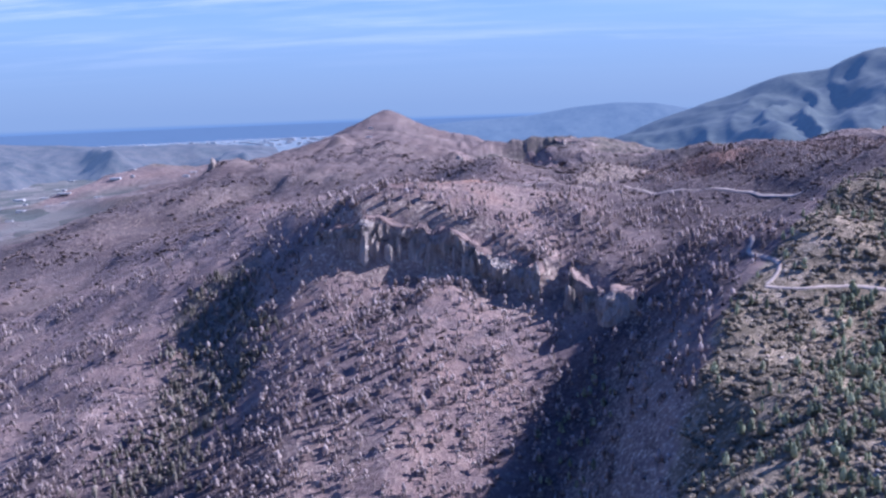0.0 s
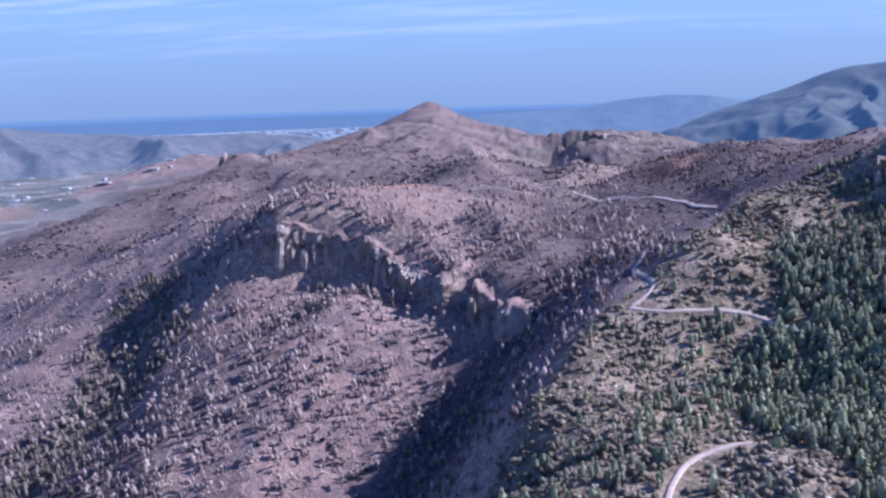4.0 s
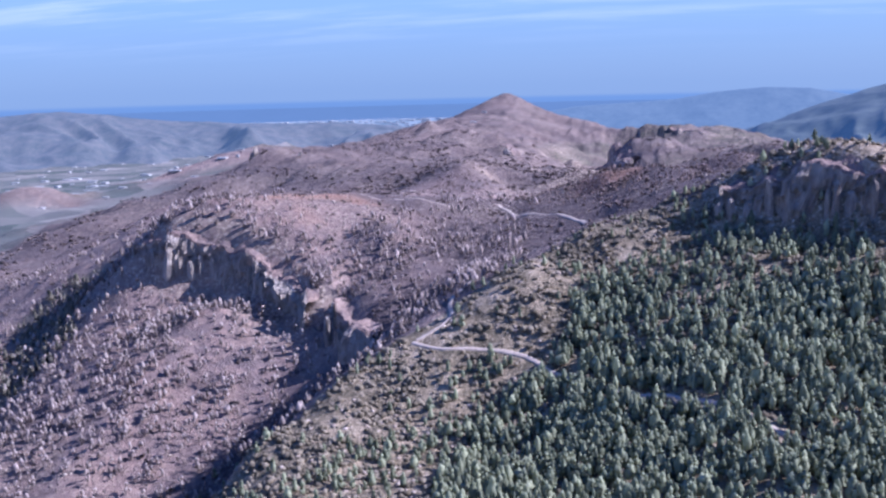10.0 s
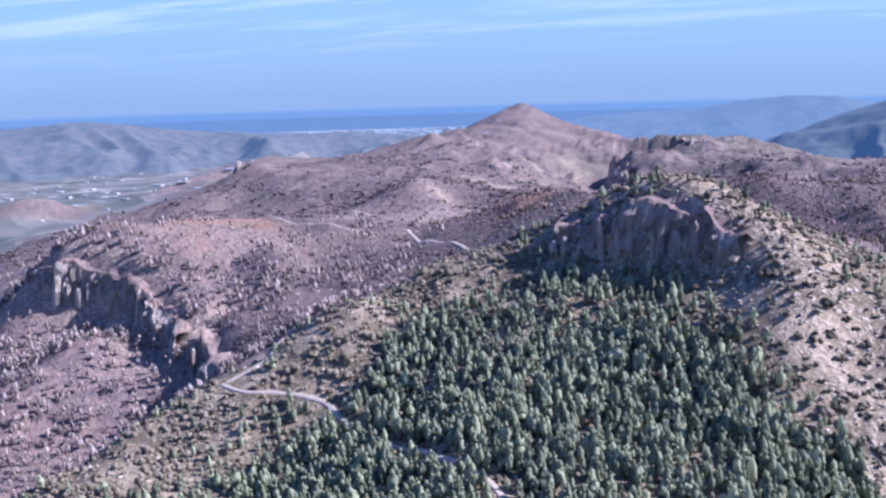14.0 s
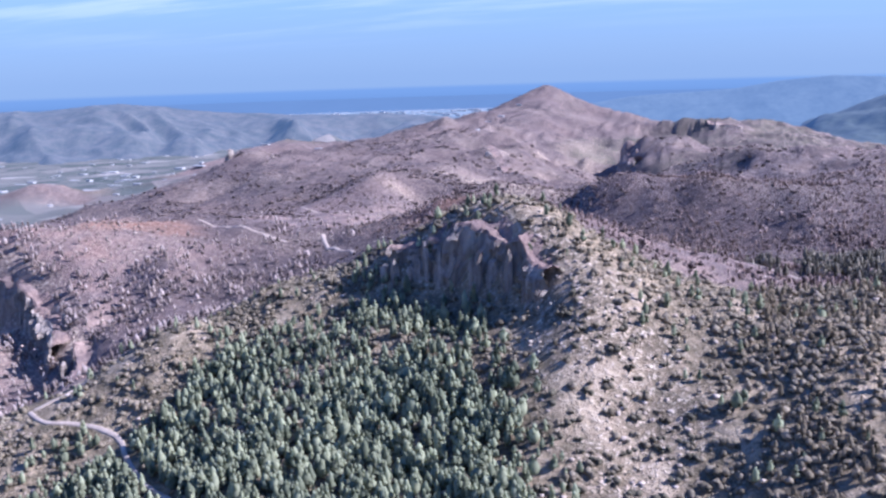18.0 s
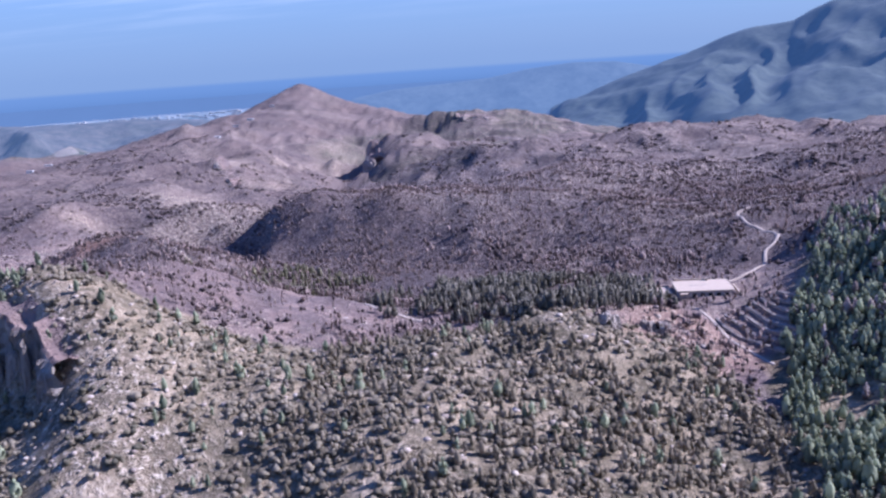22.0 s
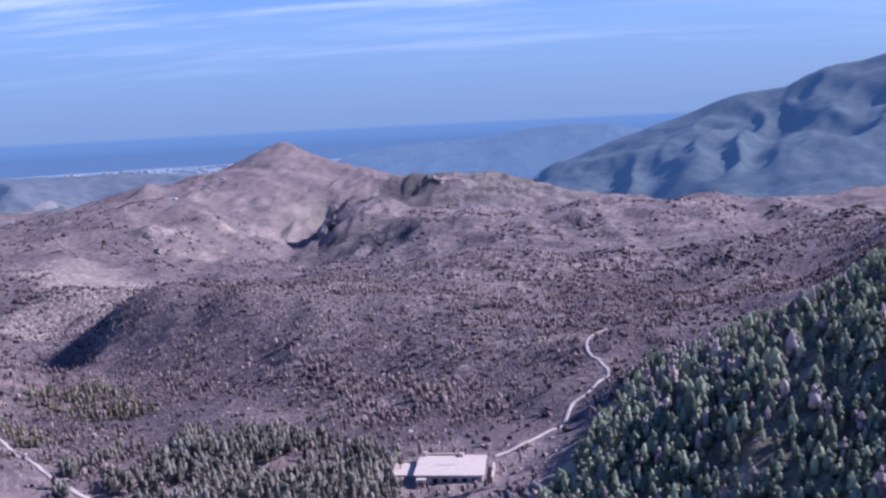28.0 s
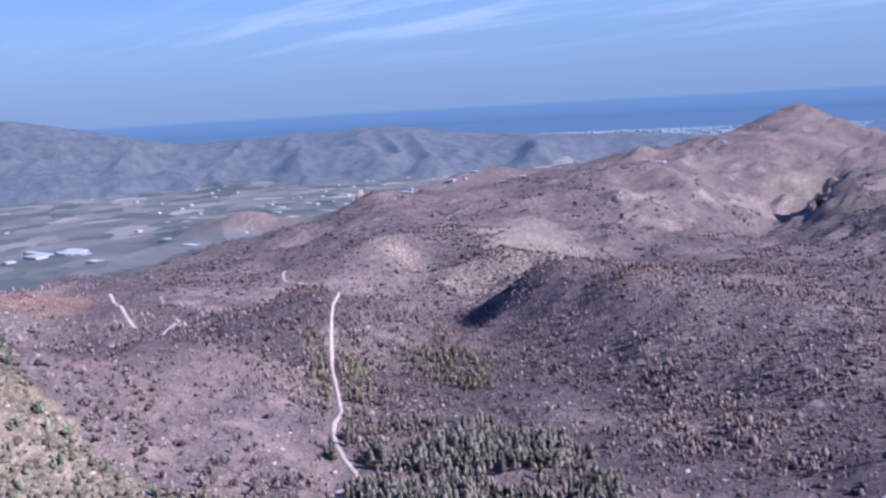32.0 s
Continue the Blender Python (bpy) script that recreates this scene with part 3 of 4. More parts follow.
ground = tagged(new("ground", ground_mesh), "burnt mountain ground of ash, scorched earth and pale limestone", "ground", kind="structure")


# ---- dirt tracks ----
def curve_through(points, gap=4.0):
    """A smooth line through the points, with a point every gap metres."""
    pts = [points[0], *points, points[-1]]
    made = []
    for a, b, c, d in zip(pts, pts[1:], pts[2:], pts[3:]):
        many = max(2, int(math.hypot(c[0] - b[0], c[1] - b[1]) // gap))
        for k in range(many):
            t = k / many
            made.append(tuple(0.5 * (2 * q + (r - p) * t + (2 * p - 5 * q + 4 * r - s) * t * t + (3 * q - p - 3 * r + s) * t ** 3) for p, q, r, s in zip(a, b, c, d)))
    return np.array(made + [points[-1]], float)


def track(label, points, width):
    line = curve_through(points)
    way = np.gradient(line, axis=0)
    side = np.stack([-way[:, 1], way[:, 0]], 1) / np.hypot(way[:, 0], way[:, 1])[:, None]
    across = np.array([-0.62, -0.5, -0.2, 0.2, 0.5, 0.62])
    drop = np.array([-0.6, 0.0, 0.08, 0.08, 0.0, -0.6])
    wide = width * (1 + 0.18 * ripple(line[:, 0], line[:, 1], 18, 21))
    xy = line[:, None] + side[:, None] * (across[None, :, None] * wide[:, None, None])
    z = np.maximum(height_at(xy[..., 0], xy[..., 1]), height_at(line[:, 0], line[:, 1])[:, None] - 0.3) + 0.3 + drop
    n, k = len(line), len(across)
    ids = np.arange(n * k).reshape(n, k)
    f = np.stack([ids[:-1, :-1], ids[:-1, 1:], ids[1:, 1:], ids[1:, :-1]], -1).reshape(-1, 4)
    me = mesh_of("dirt_track", np.concatenate([xy, z[..., None]], -1).reshape(-1, 3), f, [TRACK])
    return tagged(new("dirt_track", me), label, "track", kind="structure")


TRACKS = [
    ("pale dirt track winding over the spur into the pine wood", [(133, 352), (146, 345), (160, 346), (178, 342), (187, 334), (198, 324), (208, 316), (217, 311), (232, 296), (246, 284), (258, 268)], 1.5),
    ("pale dirt track round the far bend of the burnt saddle", [(131, 616), (140, 599), (161, 569), (178, 554), (196, 522), (205, 482)], 2.4),
    ("pale dirt track bending above the gully head", [(147, 408), (145, 400), (141, 394), (142, 382), (145, 368), (139, 357), (134, 353)], 1.5),
    ("pale dirt track over the near brow", [(116, 190), (119, 205), (123, 217), (126, 226), (133, 238), (141, 243), (152, 246)], 1.5),
    ("pale dirt track along the bench beyond the dome", [(-39, 883), (0, 830), (40, 790), (68, 772), (92, 768)], 2.4),
    ("pale dirt track down through the scrub hollow", [(124, 772), (160, 735), (191, 701), (207, 687), (232, 662), (262, 626), (300, 585), (335, 552), (361, 528), (380, 505), (391, 494), (402, 487), (412, 482), (417, 472), (422, 460)], 1.5),
    ("pale dirt track climbing past the burnt basin", [(534, 503), (546, 514), (556, 530), (560, 538), (563, 547), (572, 561), (582, 588), (583, 615), (578, 628), (582, 656), (592, 666)], 1.5),
    ("pale dirt track on the burnt dome", [(31, 630), (59, 617), (96, 601), (118, 592)], 2.4),
    ("narrow footpath beside the terraces", [(512, 474), (515, 467), (519, 457), (523, 442), (528, 428)], 1.1),
]
for label, points, width in TRACKS:
    track(label, points, width)


# ---- trees and scrub, as shapes that are then planted ----
def cone_ring(rng, sides, r, z, jag):
    a = np.arange(sides) / sides * 2 * np.pi + rng.random() * 6
    rr = r * (1 + jag * (rng.random(sides) - 0.5))
    return np.stack([rr * np.cos(a), rr * np.sin(a), z + 0.25 * jag * r * (rng.random(sides) - 0.5)], 1)


def spindle(rng, rings, sides, jag, base=0):
    """A closed body through rings of (radius, height), pointed at both ends."""
    v = [np.array([[0, 0, rings[0][1]]])] + [cone_ring(rng, sides, r, z, jag) for r, z in rings[1:-1]] + [np.array([[rng.normal() * 0.03, 0, rings[-1][1]]])]
    f = []
    k = np.arange(sides)
    nxt = (k + 1) % sides
    f.append(np.stack([np.zeros(sides, int), 1 + nxt, 1 + k], 1))
    many = len(rings) - 2
    for m in range(many - 1):
        a, b = 1 + m * sides, 1 + (m + 1) * sides
        f += [np.stack([a + k, a + nxt, b + nxt], 1), np.stack([a + k, b + nxt, b + k], 1)]
    top = 1 + many * sides
    f.append(np.stack([top - sides + k, top - sides + nxt, np.full(sides, top)], 1))
    v, f = np.concatenate(v), np.concatenate(f)
    return v, f + base


def join(parts):
    v, f, n = [], [], 0
    for a, b in parts:
        v.append(a)
        f.append(b + n)
        n += len(a)
    return np.concatenate(v), np.concatenate(f)


def stem(rng, tall, r):
    lean = rng.normal(0, 0.04, 2) * tall
    a = np.arange(5) / 5 * 2 * np.pi
    low = np.stack([r * np.cos(a), r * np.sin(a), np.full(5, -0.8)], 1)
    mid = np.stack([0.6 * r * np.cos(a) + lean[0] * 0.5, 0.6 * r * np.sin(a) + lean[1] * 0.5, np.full(5, tall * 0.55)], 1)
    tip = np.array([[lean[0], lean[1], tall]])
    k, n = np.arange(5), (np.arange(5) + 1) % 5
    f = np.concatenate([np.stack([k, n, 5 + n], 1), np.stack([k, 5 + n, 5 + k], 1), np.stack([5 + k, 5 + n, np.full(5, 10)], 1)])
    return np.concatenate([low, mid, tip]), f


def pine_shape(rng):
    """A living pine, one metre tall: stem, and a crown of ragged tufts."""
    tufts = []
    tall = 0.30
    rad = 0.20 * (0.85 + 0.4 * rng.random())
    levels = 5
    for m in range(levels):
        k = m / (levels - 1)
        r = rad * (1.0 - 0.72 * k) * (0.85 + 0.3 * rng.random())
        z = 0.16 + 0.66 * k
        for s in range(3 if m < 3 else 2 if m < 4 else 1):
            a = rng.random() * 6.28
            off = r * (0.55 if m < 4 else 0.12)
            body = spindle(rng, [(0, -0.10), (r * 0.72, -0.03), (r * 0.60, 0.07), (0, 0.20)], 5, 0.7)
            body[0][:] += (off * math.cos(a), off * math.sin(a), z + 0.05 * rng.normal())
            tufts.append(body)
    return stem(rng, 0.75, 0.022), join(tufts)


def dead_shape(rng):
    """A scorched pine, one metre tall: bare stem with thin limbs and shrivelled tufts."""
    limbs, tufts = [stem(rng, 0.96, 0.026)], []
    for m in range(7):
        z, a = 0.25 + 0.62 * m / 7 + 0.04 * rng.random(), rng.random() * 6.28
        far = 0.24 * (1.05 - 0.75 * m / 7) * (0.7 + 0.5 * rng.random())
        end = np.array([far * math.cos(a), far * math.sin(a), z + 0.07])
        side = np.array([-math.sin(a), math.cos(a), 0]) * 0.010
        start = np.array([0, 0, z])
        up = np.array([0, 0, 0.018])
        limbs.append((np.stack([start - side, start + side, start + up, end]), np.array([[0, 1, 3], [1, 2, 3], [2, 0, 3]])))
        r = 0.085 * (0.7 + 0.7 * rng.random())
        body = spindle(rng, [(0, -0.09), (r, -0.02), (r * 0.8, 0.05), (0, 0.13)], 4, 0.9)
        body[0][:] += end * (0.75, 0.75, 1.0)
        tufts.append(body)
    return join(limbs), join(tufts)


def slim_stem(tall, r):
    a = np.arange(3) / 3 * 2 * np.pi
    low = np.stack([r * np.cos(a), r * np.sin(a), np.full(3, -0.1)], 1)
    return np.concatenate([low, [[0, 0, tall]]]), np.array([[0, 1, 3], [1, 2, 3], [2, 0, 3]])


def far_pine(rng):
    """A living pine of the thick wood, one metre tall: a full rounded crown with side tufts."""
    r = 0.155 * (0.85 + 0.35 * rng.random())
    body = spindle(rng, [(0, 0.06), (r * 0.9, 0.18), (r * 1.02, 0.40), (r * 0.82, 0.66), (r * 0.48, 0.86), (0, 1.02)], 6, 0.65)
    tufts = [body]
    for m in range(3):
        a, z = rng.random() * 6.28, 0.28 + 0.18 * m
        q = r * (0.60 - 0.08 * m)
        t = spindle(rng, [(0, -0.13), (q, -0.02), (q * 0.7, 0.10), (0, 0.19)], 4, 0.7)
        t[0][:] += (0.8 * r * math.cos(a), 0.8 * r * math.sin(a), z)
        tufts.append(t)
    return slim_stem(0.5, 0.03), join(tufts)


def thin_dead(rng):
    """A fire-stripped pine, one metre tall: a thin stem and a meagre crown."""
    r = 0.13 * (0.7 + 0.6 * rng.random())
    low = 0.15 + 0.3 * rng.random()
    body = spindle(rng, [(0, low), (r, low + 0.15), (r * 0.75, 0.72), (0, 1.0)], 4, 0.9)
    return slim_stem(0.9, 0.03), body


def far_dead(rng):
    """A scorched pine of the burnt slopes, one metre tall."""
    r = 0.15 * (0.8 + 0.5 * rng.random())
    low = 0.2 + 0.25 * rng.random()
    body = spindle(rng, [(0, low), (r, low + 0.12), (r * 0.8, 0.66), (0, 1.0)], 5, 0.9)
    tufts = [body]
    for m in range(1):
        a, z = rng.random() * 6.28, 0.40
        t = spindle(rng, [(0, -0.09), (r * 0.6, -0.01), (r * 0.5, 0.06), (0, 0.16)], 4, 0.8)
        t[0][:] += (1.0 * r * math.cos(a), 1.0 * r * math.sin(a), z)
        tufts.append(t)
    return slim_stem(0.9, 0.035), join(tufts)


def low_bush(rng):
    parts = []
    for m in range(2):
        r = 0.42 * (0.7 + 0.5 * rng.random())
        body = spindle(rng, [(0, -0.25), (r, 0.05), (r * 0.8, 0.3), (0, 0.6 * (0.7 + 0.5 * rng.random()))], 4, 0.7)
        body[0][:] += (0.28 * rng.normal(), 0.28 * rng.normal(), 0)
        parts.append(body)
    return (np.zeros((0, 3)), np.zeros((0, 3), int)), join(parts)


def bush_shape(rng):
    parts = []
    for m in range(3):
        r = 0.34 * (0.7 + 0.5 * rng.random())
        body = spindle(rng, [(0, -0.25), (r, 0.02), (r * 0.85, 0.3), (0, 0.62 * (0.7 + 0.5 * rng.random()))], 5, 0.7)
        body[0][:] += (0.3 * rng.normal(), 0.3 * rng.normal(), 0)
        parts.append(body)
    return (np.zeros((0, 3)), np.zeros((0, 3), int)), join(parts)


def stone_shape(rng):
    body = spindle(rng, [(0, -0.4), (0.5, -0.1), (0.40, 0.24), (0, 0.36)], 5, 0.8)
    return (np.zeros((0, 3)), np.zeros((0, 3), int)), body


def shapes(maker, many, seed):
    rng = np.random.default_rng(seed)
    return [maker(rng) for _ in range(many)]


WOOD_PINES, SLOPE_DEAD, LOW_BUSHES, THIN_DEAD = shapes(far_pine, 9, 5), shapes(far_dead, 9, 6), shapes(low_bush, 8, 8), shapes(thin_dead, 9, 9)
PINES, DEAD, BUSHES, ROCKS = shapes(pine_shape, 8, 1), shapes(dead_shape, 8, 2), shapes(bush_shape, 8, 3), shapes(stone_shape, 6, 4)


def spots(rng, many, box, accept):
    """Random places in a box (x0, y0, x1, y1) that the density accept(x, y) lets through."""
    x, y = rng.uniform(box[0], box[2], many), rng.uniform(box[1], box[3], many)
    keep = rng.random(many) < accept(x, y)
    return x[keep], y[keep]


def joined(name, label, category, makers, mats, x, y, tall, wide, rng, sink=0.0):
    """One mesh of many plants or stones."""
    z = height_at(x, y) - sink * tall
    turn = rng.random(len(x)) * 2 * np.pi
    which = rng.integers(0, len(makers), len(x))
    vs, fs, ms, n = [], [], [], 0
    for kind, parts in enumerate(makers):
        sel = np.nonzero(which == kind)[0]
        if not len(sel):
            continue
        for slot, (v, f) in enumerate(parts):
            if not len(v):
                continue
            c, s = np.cos(turn[sel])[:, None], np.sin(turn[sel])[:, None]
            big, fat = tall[sel][:, None], (tall * wide)[sel][:, None]
            p = np.stack([(v[:, 0] * c - v[:, 1] * s) * fat + x[sel][:, None], (v[:, 0] * s + v[:, 1] * c) * fat + y[sel][:, None], v[:, 2] * big + z[sel][:, None]], -1)
            vs.append(p.reshape(-1, 3))
            fs.append((f[None] + (np.arange(len(sel)) * len(v))[:, None, None] + n).reshape(-1, 3))
            ms.append(np.full(len(sel) * len(f), slot))
            n += len(sel) * len(v)
    me = mesh_of(name, np.concatenate(vs), np.concatenate(fs), mats, True, np.concatenate(ms))
    return tagged(new(name, me), label, category, kind="stuff")


# ---- planting ----
rng = np.random.default_rng(7)


def on_track(x, y):
    d = np.full(np.shape(x), 1e9)
    for _, points, width in TRACKS:
        d = np.minimum(d, near_line(x, y, points) - width / 2)
    return (d < 1.8) | ((np.abs(x - 520.5) < 14) & (np.abs(y - 490) < 12))


def patchy(x, y, size, seed, lo, hi):
    return soft(ripple(x, y, size, seed), lo, hi)


def wood(x, y):
    edge = 6 * ripple(x, y, 17, 31)
    d = np.maximum.reduce([inside(x + edge, y + edge, FOREST), inside(x + edge, y + edge, HILL_WOOD), 0.38 * inside(x + edge, y + edge, MIXED)])
    return d * (0.35 + 0.65 * patchy(x, y, 26, 32, -0.6, 0.0)) * ~on_track(x, y)


x, y = spots(rng, 66000, (110, 60, 740, 660), wood)
brown = (x > 540) & (rng.random(len(x)) < 0.1 + 0.4 * patchy(x, y, 35, 43, -0.2, 0.5) * (y > 470))
tall = rng.uniform(3.8, 8.4, len(x)) * (0.8 + 0.25 * ripple(x, y, 40, 47)) * (1 + 0.3 * (rng.random(len(x)) < 0.12))
wide = rng.uniform(0.9, 1.35, len(x))
joined("pine_wood", "dense green pine wood on the unburnt slopes", "pine wood", WOOD_PINES, [BARK, NEEDLES], x[~brown], y[~brown], tall[~brown], wide[~brown], rng)
joined("singed_wood", "browned singed pines at the edge of the wood", "pine wood", WOOD_PINES, [BARK, SINGED], x[brown], y[brown], tall[brown], wide[brown], rng)


def scattered_green(x, y):
    d = inside(x, y, UNBURNT) * np.where(x > 385, 0.12, np.where(y > 380, 0.4, 0.25)) * (0.3 + patchy(x, y, 24, 33, -0.1, 0.6)) * (near_line(x, y, PALE) > 16)
    d = d + 1.0 * soft(18 + 5 * ripple(x, y, 15, 42) - near_line(x, y, [(166, 326), (150, 290), (136, 262), (112, 226), (96, 200)]), 0, 6) + 0.35 * soft(20 - near_line(x, y, LAND["gully floor"][:5]), 0, 12)
    return d * ~on_track(x, y)


x, y = spots(rng, 20000, (-220, 20, 560, 480), scattered_green)
joined("pine_scatter", "scattered young green pines among scrub", "pine wood", WOOD_PINES, [BARK, NEEDLES], x, y, rng.uniform(2.4, 5.6, len(x)), rng.uniform(0.9, 1.5, len(x)), rng)

x, y = spots(rng, 4800, (385, 200, 545, 470), lambda x, y: inside(x, y, UNBURNT) * (0.4 + 0.6 * patchy(x, y, 20, 39, -0.3, 0.3)) * (near_line(x, y, [(466, 434), (484, 438), (506, 448)]) > 17) * ~on_track(x, y))
joined("thicket", "dense olive-brown young pines and tall scrub on buff ground", "thicket", WOOD_PINES, [BARK, SCRUB], x, y, rng.uniform(1.5, 4.2, len(x)), rng.uniform(1.0, 1.6, len(x)), rng)

x, y = spots(rng, 6000, (-215, 330, -75, 570), lambda x, y: 0.26 * soft(34 + 14 * ripple(x, y, 24, 40) - near_line(x, y, LAND["left gully"][:6]), 0, 14))
joined("gully_pines", "green pines that escaped the fire in a side gully", "pine wood", WOOD_PINES, [BARK, GREYGREEN], x, y, rng.uniform(2.6, 6.0, len(x)), rng.uniform(0.9, 1.5, len(x)), rng)

x, y = spots(rng, 9000, (250, 470, 500, 680), lambda x, y: ~on_track(x, y) * 0.45 * np.maximum.reduce([inside(x + 5 * ripple(x, y, 15, 41), y, r) for r in WOODS]))
joined("olive_pines", "olive-green pines left standing along the hollow", "pine wood", WOOD_PINES, [BARK, OLIVE], x, y, rng.uniform(2.4, 5.6, len(x)), rng.uniform(0.9, 1.4, len(x)), rng)

x, y = spots(rng, 4600, (375, 445, 515, 560), lambda x, y: ~on_track(x, y) * 0.85 * patchy(x, y, 13, 45, -0.6, 0.3) * inside(x + 9 * ripple(x, y, 12, 44), y + 9 * ripple(x, y, 12, 46), BELT))
joined("pine_belt", "belt of grey-green pines beside the farm shed", "pine wood", WOOD_PINES, [BARK, GREYGREEN], x, y, rng.uniform(3.0, 6.4, len(x)), rng.uniform(0.8, 1.2, len(x)), rng)


def burnt(x, y):
    g, r, _ = kinds(x, y)
    d = (g < 0.5) * (0.25 + 0.75 * patchy(x, y, 40, 34, -0.4, 0.4))
    d = d * np.where((np.hypot(x - 20, y - 590) < 75), 0.2, 1) * (steep(x, y) < 1.25)
    d = d * (1 - 0.75 * soft(y + 12 * ripple(x, y, 40, 51), 520, 545) * soft(x, 170, 130))
    return d * ~on_track(x, y) * np.where(near_line(x, y, TRACKS[1][1]) < 14, 0.15, 1)


x, y = spots(rng, 17000, (-330, 80, 160, 640), burnt)
joined("burnt_trees", "scorched pale-brown pines standing on burnt slopes", "burnt wood", SLOPE_DEAD, [BARK, SINGED], x, y, rng.uniform(2.4, 6.2, len(x)), rng.uniform(0.9, 1.4, len(x)), rng)


def stripped(x, y):
    return burnt(x, y) * soft(x + y + 60 * ripple(x, y, 60, 48), 700, 800) * (0.6 + 0.4 * soft(np.hypot((x - 470) * 0.9, y - 650) + 40 * ripple(x, y, 50, 49), 330, 200))


x, y = spots(rng, 44000, (130, 420, 860, 980), stripped)
joined("stripped_trees", "thin fire-stripped brown pines crowding the burnt basin", "burnt wood", THIN_DEAD, [BARK, SCORCHED], x, y, rng.uniform(1.4, 4.8, len(x)) * (0.85 + 0.3 * ripple(x, y, 30, 50)), rng.uniform(1.0, 1.9, len(x)), rng)

x, y = spots(rng, 62000, (60, 10, 560, 560), lambda x, y: inside(x, y, UNBURNT) * (0.35 + 0.65 * patchy(x, y, 12, 35, -0.3, 0.5)) * np.where(near_line(x, y, PALE) < 20, 0.45, 1) * ~on_track(x, y))
joined("scrub", "low grey-olive scrub bushes on stony ground", "scrub", LOW_BUSHES, [SCRUB, SCRUB], x, y, rng.uniform(0.7, 2.7, len(x)), rng.uniform(0.9, 1.5, len(x)), rng)

x, y = spots(rng, 42000, (-330, 100, 900, 1000), lambda x, y: (kinds(x, y)[0] < 0.5) * (0.2 + 0.8 * patchy(x, y, 18, 36, -0.2, 0.6)) * ~on_track(x, y))
joined("charred_scrub", "charred low scrub bushes on ash", "scrub", LOW_BUSHES, [CHAR, CHAR], x, y, rng.uniform(0.5, 1.5, len(x)) ** 1.7 * np.where(x + y > 700, 1.35, 1.0), rng.uniform(0.9, 1.5, len(x)), rng)

x, y = spots(rng, 46000, (-200, 150, 760, 900), lambda x, y: (0.06 + kinds(x, y)[1]) * ~on_track(x, y))
joined("loose_stones", "pale limestone blocks strewn over the slopes", "stones", ROCKS, [STONES, STONES], x, y, rng.uniform(0.4, 1.9, len(x)), rng.uniform(0.8, 1.6, len(x)), rng)

x, y = spots(rng, 34000, (-520, 640, 950, 2000), lambda x, y: (np.hypot(x - 300, y - 500) > 330) * (0.12 + 0.88 * patchy(x, y, 70, 37, -0.1, 0.6)) * patchy(x, y, 16, 38, -0.5, 0.5))
joined("charred_maquis", "dark charred thickets on the far burnt hills", "scrub", LOW_BUSHES, [CHAR, CHAR], x, y, rng.uniform(1.5, 4.2, len(x)), rng.uniform(0.9, 1.6, len(x)), rng)


# ---- far distance beyond the peak: sea, coast, hills and the great mountain, drawn in towards the place ----
MID = Vector((300, 140, 290))


# far surfaces: the blue haze is put in as emission of the material
def haze_look(name, lo, hi, haze_glow, scale, power=0.5):
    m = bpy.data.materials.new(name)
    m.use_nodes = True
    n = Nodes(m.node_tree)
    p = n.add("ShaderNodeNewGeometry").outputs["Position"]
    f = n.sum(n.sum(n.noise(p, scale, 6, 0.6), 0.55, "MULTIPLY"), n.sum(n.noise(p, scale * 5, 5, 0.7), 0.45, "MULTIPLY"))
    shader = n.add("ShaderNodeBsdfPrincipled", Base_Color=n.ramp(f, (0.38, lo), (0.62, hi)), Roughness=0.95, Emission_Color=(*haze_glow, 1), Emission_Strength=power)
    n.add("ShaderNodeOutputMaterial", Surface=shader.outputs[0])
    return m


MOUNTAIN = haze_look("far mountain", (0.01, 0.018, 0.017), (0.052, 0.064, 0.05), (0.085, 0.155, 0.33), 0.008, 0.21)
HAZY = haze_look("far hills", (0.015, 0.025, 0.03), (0.05, 0.062, 0.06), (0.18, 0.275, 0.47), 0.008, 0.34)
COAST = haze_look("coastal plain", (0.05, 0.065, 0.065), (0.20, 0.20, 0.19), (0.18, 0.27, 0.44), 0.012, 0.34)
WEST = haze_look("western hills", (0.022, 0.028, 0.028), (0.095, 0.084, 0.078), (0.14, 0.195, 0.31), 0.02, 0.28)
# the sea emits as well, to meet the world's sea tone at the horizon
SEA = haze_look("sea", (0.006, 0.012, 0.022), (0.01, 0.018, 0.03), (0.115, 0.185, 0.325), 0.002, 0.56)


def range_of_hills(name, label, crest, near, far, foot, mat, rough, seed, kind="structure"):
    """A range: its crest as (bearing, degrees above the level), with a front slope down to a foot and a back."""
    b0, b1 = crest[0][0], crest[-1][0]
    many, deep = int((b1 - b0) / 0.16), 56
    bear = np.linspace(b0, b1, many)
    top = np.interp(bear, [c[0] for c in crest], [c[1] for c in crest])
    v = []
    for k in range(deep + 8):
        s = k / deep
        if k <= deep:
            reach, lift = near + (far - near) * s, foot + (top - foot) * s ** 0.9
        else:
            reach, lift = far + 30 * (k - deep), top - 0.5 * (k - deep)
        x = MID.x + reach * np.sin(np.radians(bear))
        y = MID.y + reach * np.cos(np.radians(bear))
        z = MID.z + reach * np.tan(np.radians(lift))
        amp = rough * np.minimum(1, 4 * s * abs(1.02 - s) + 0.05)
        warp = 120 * ripple(x, y, 380, seed + 8)
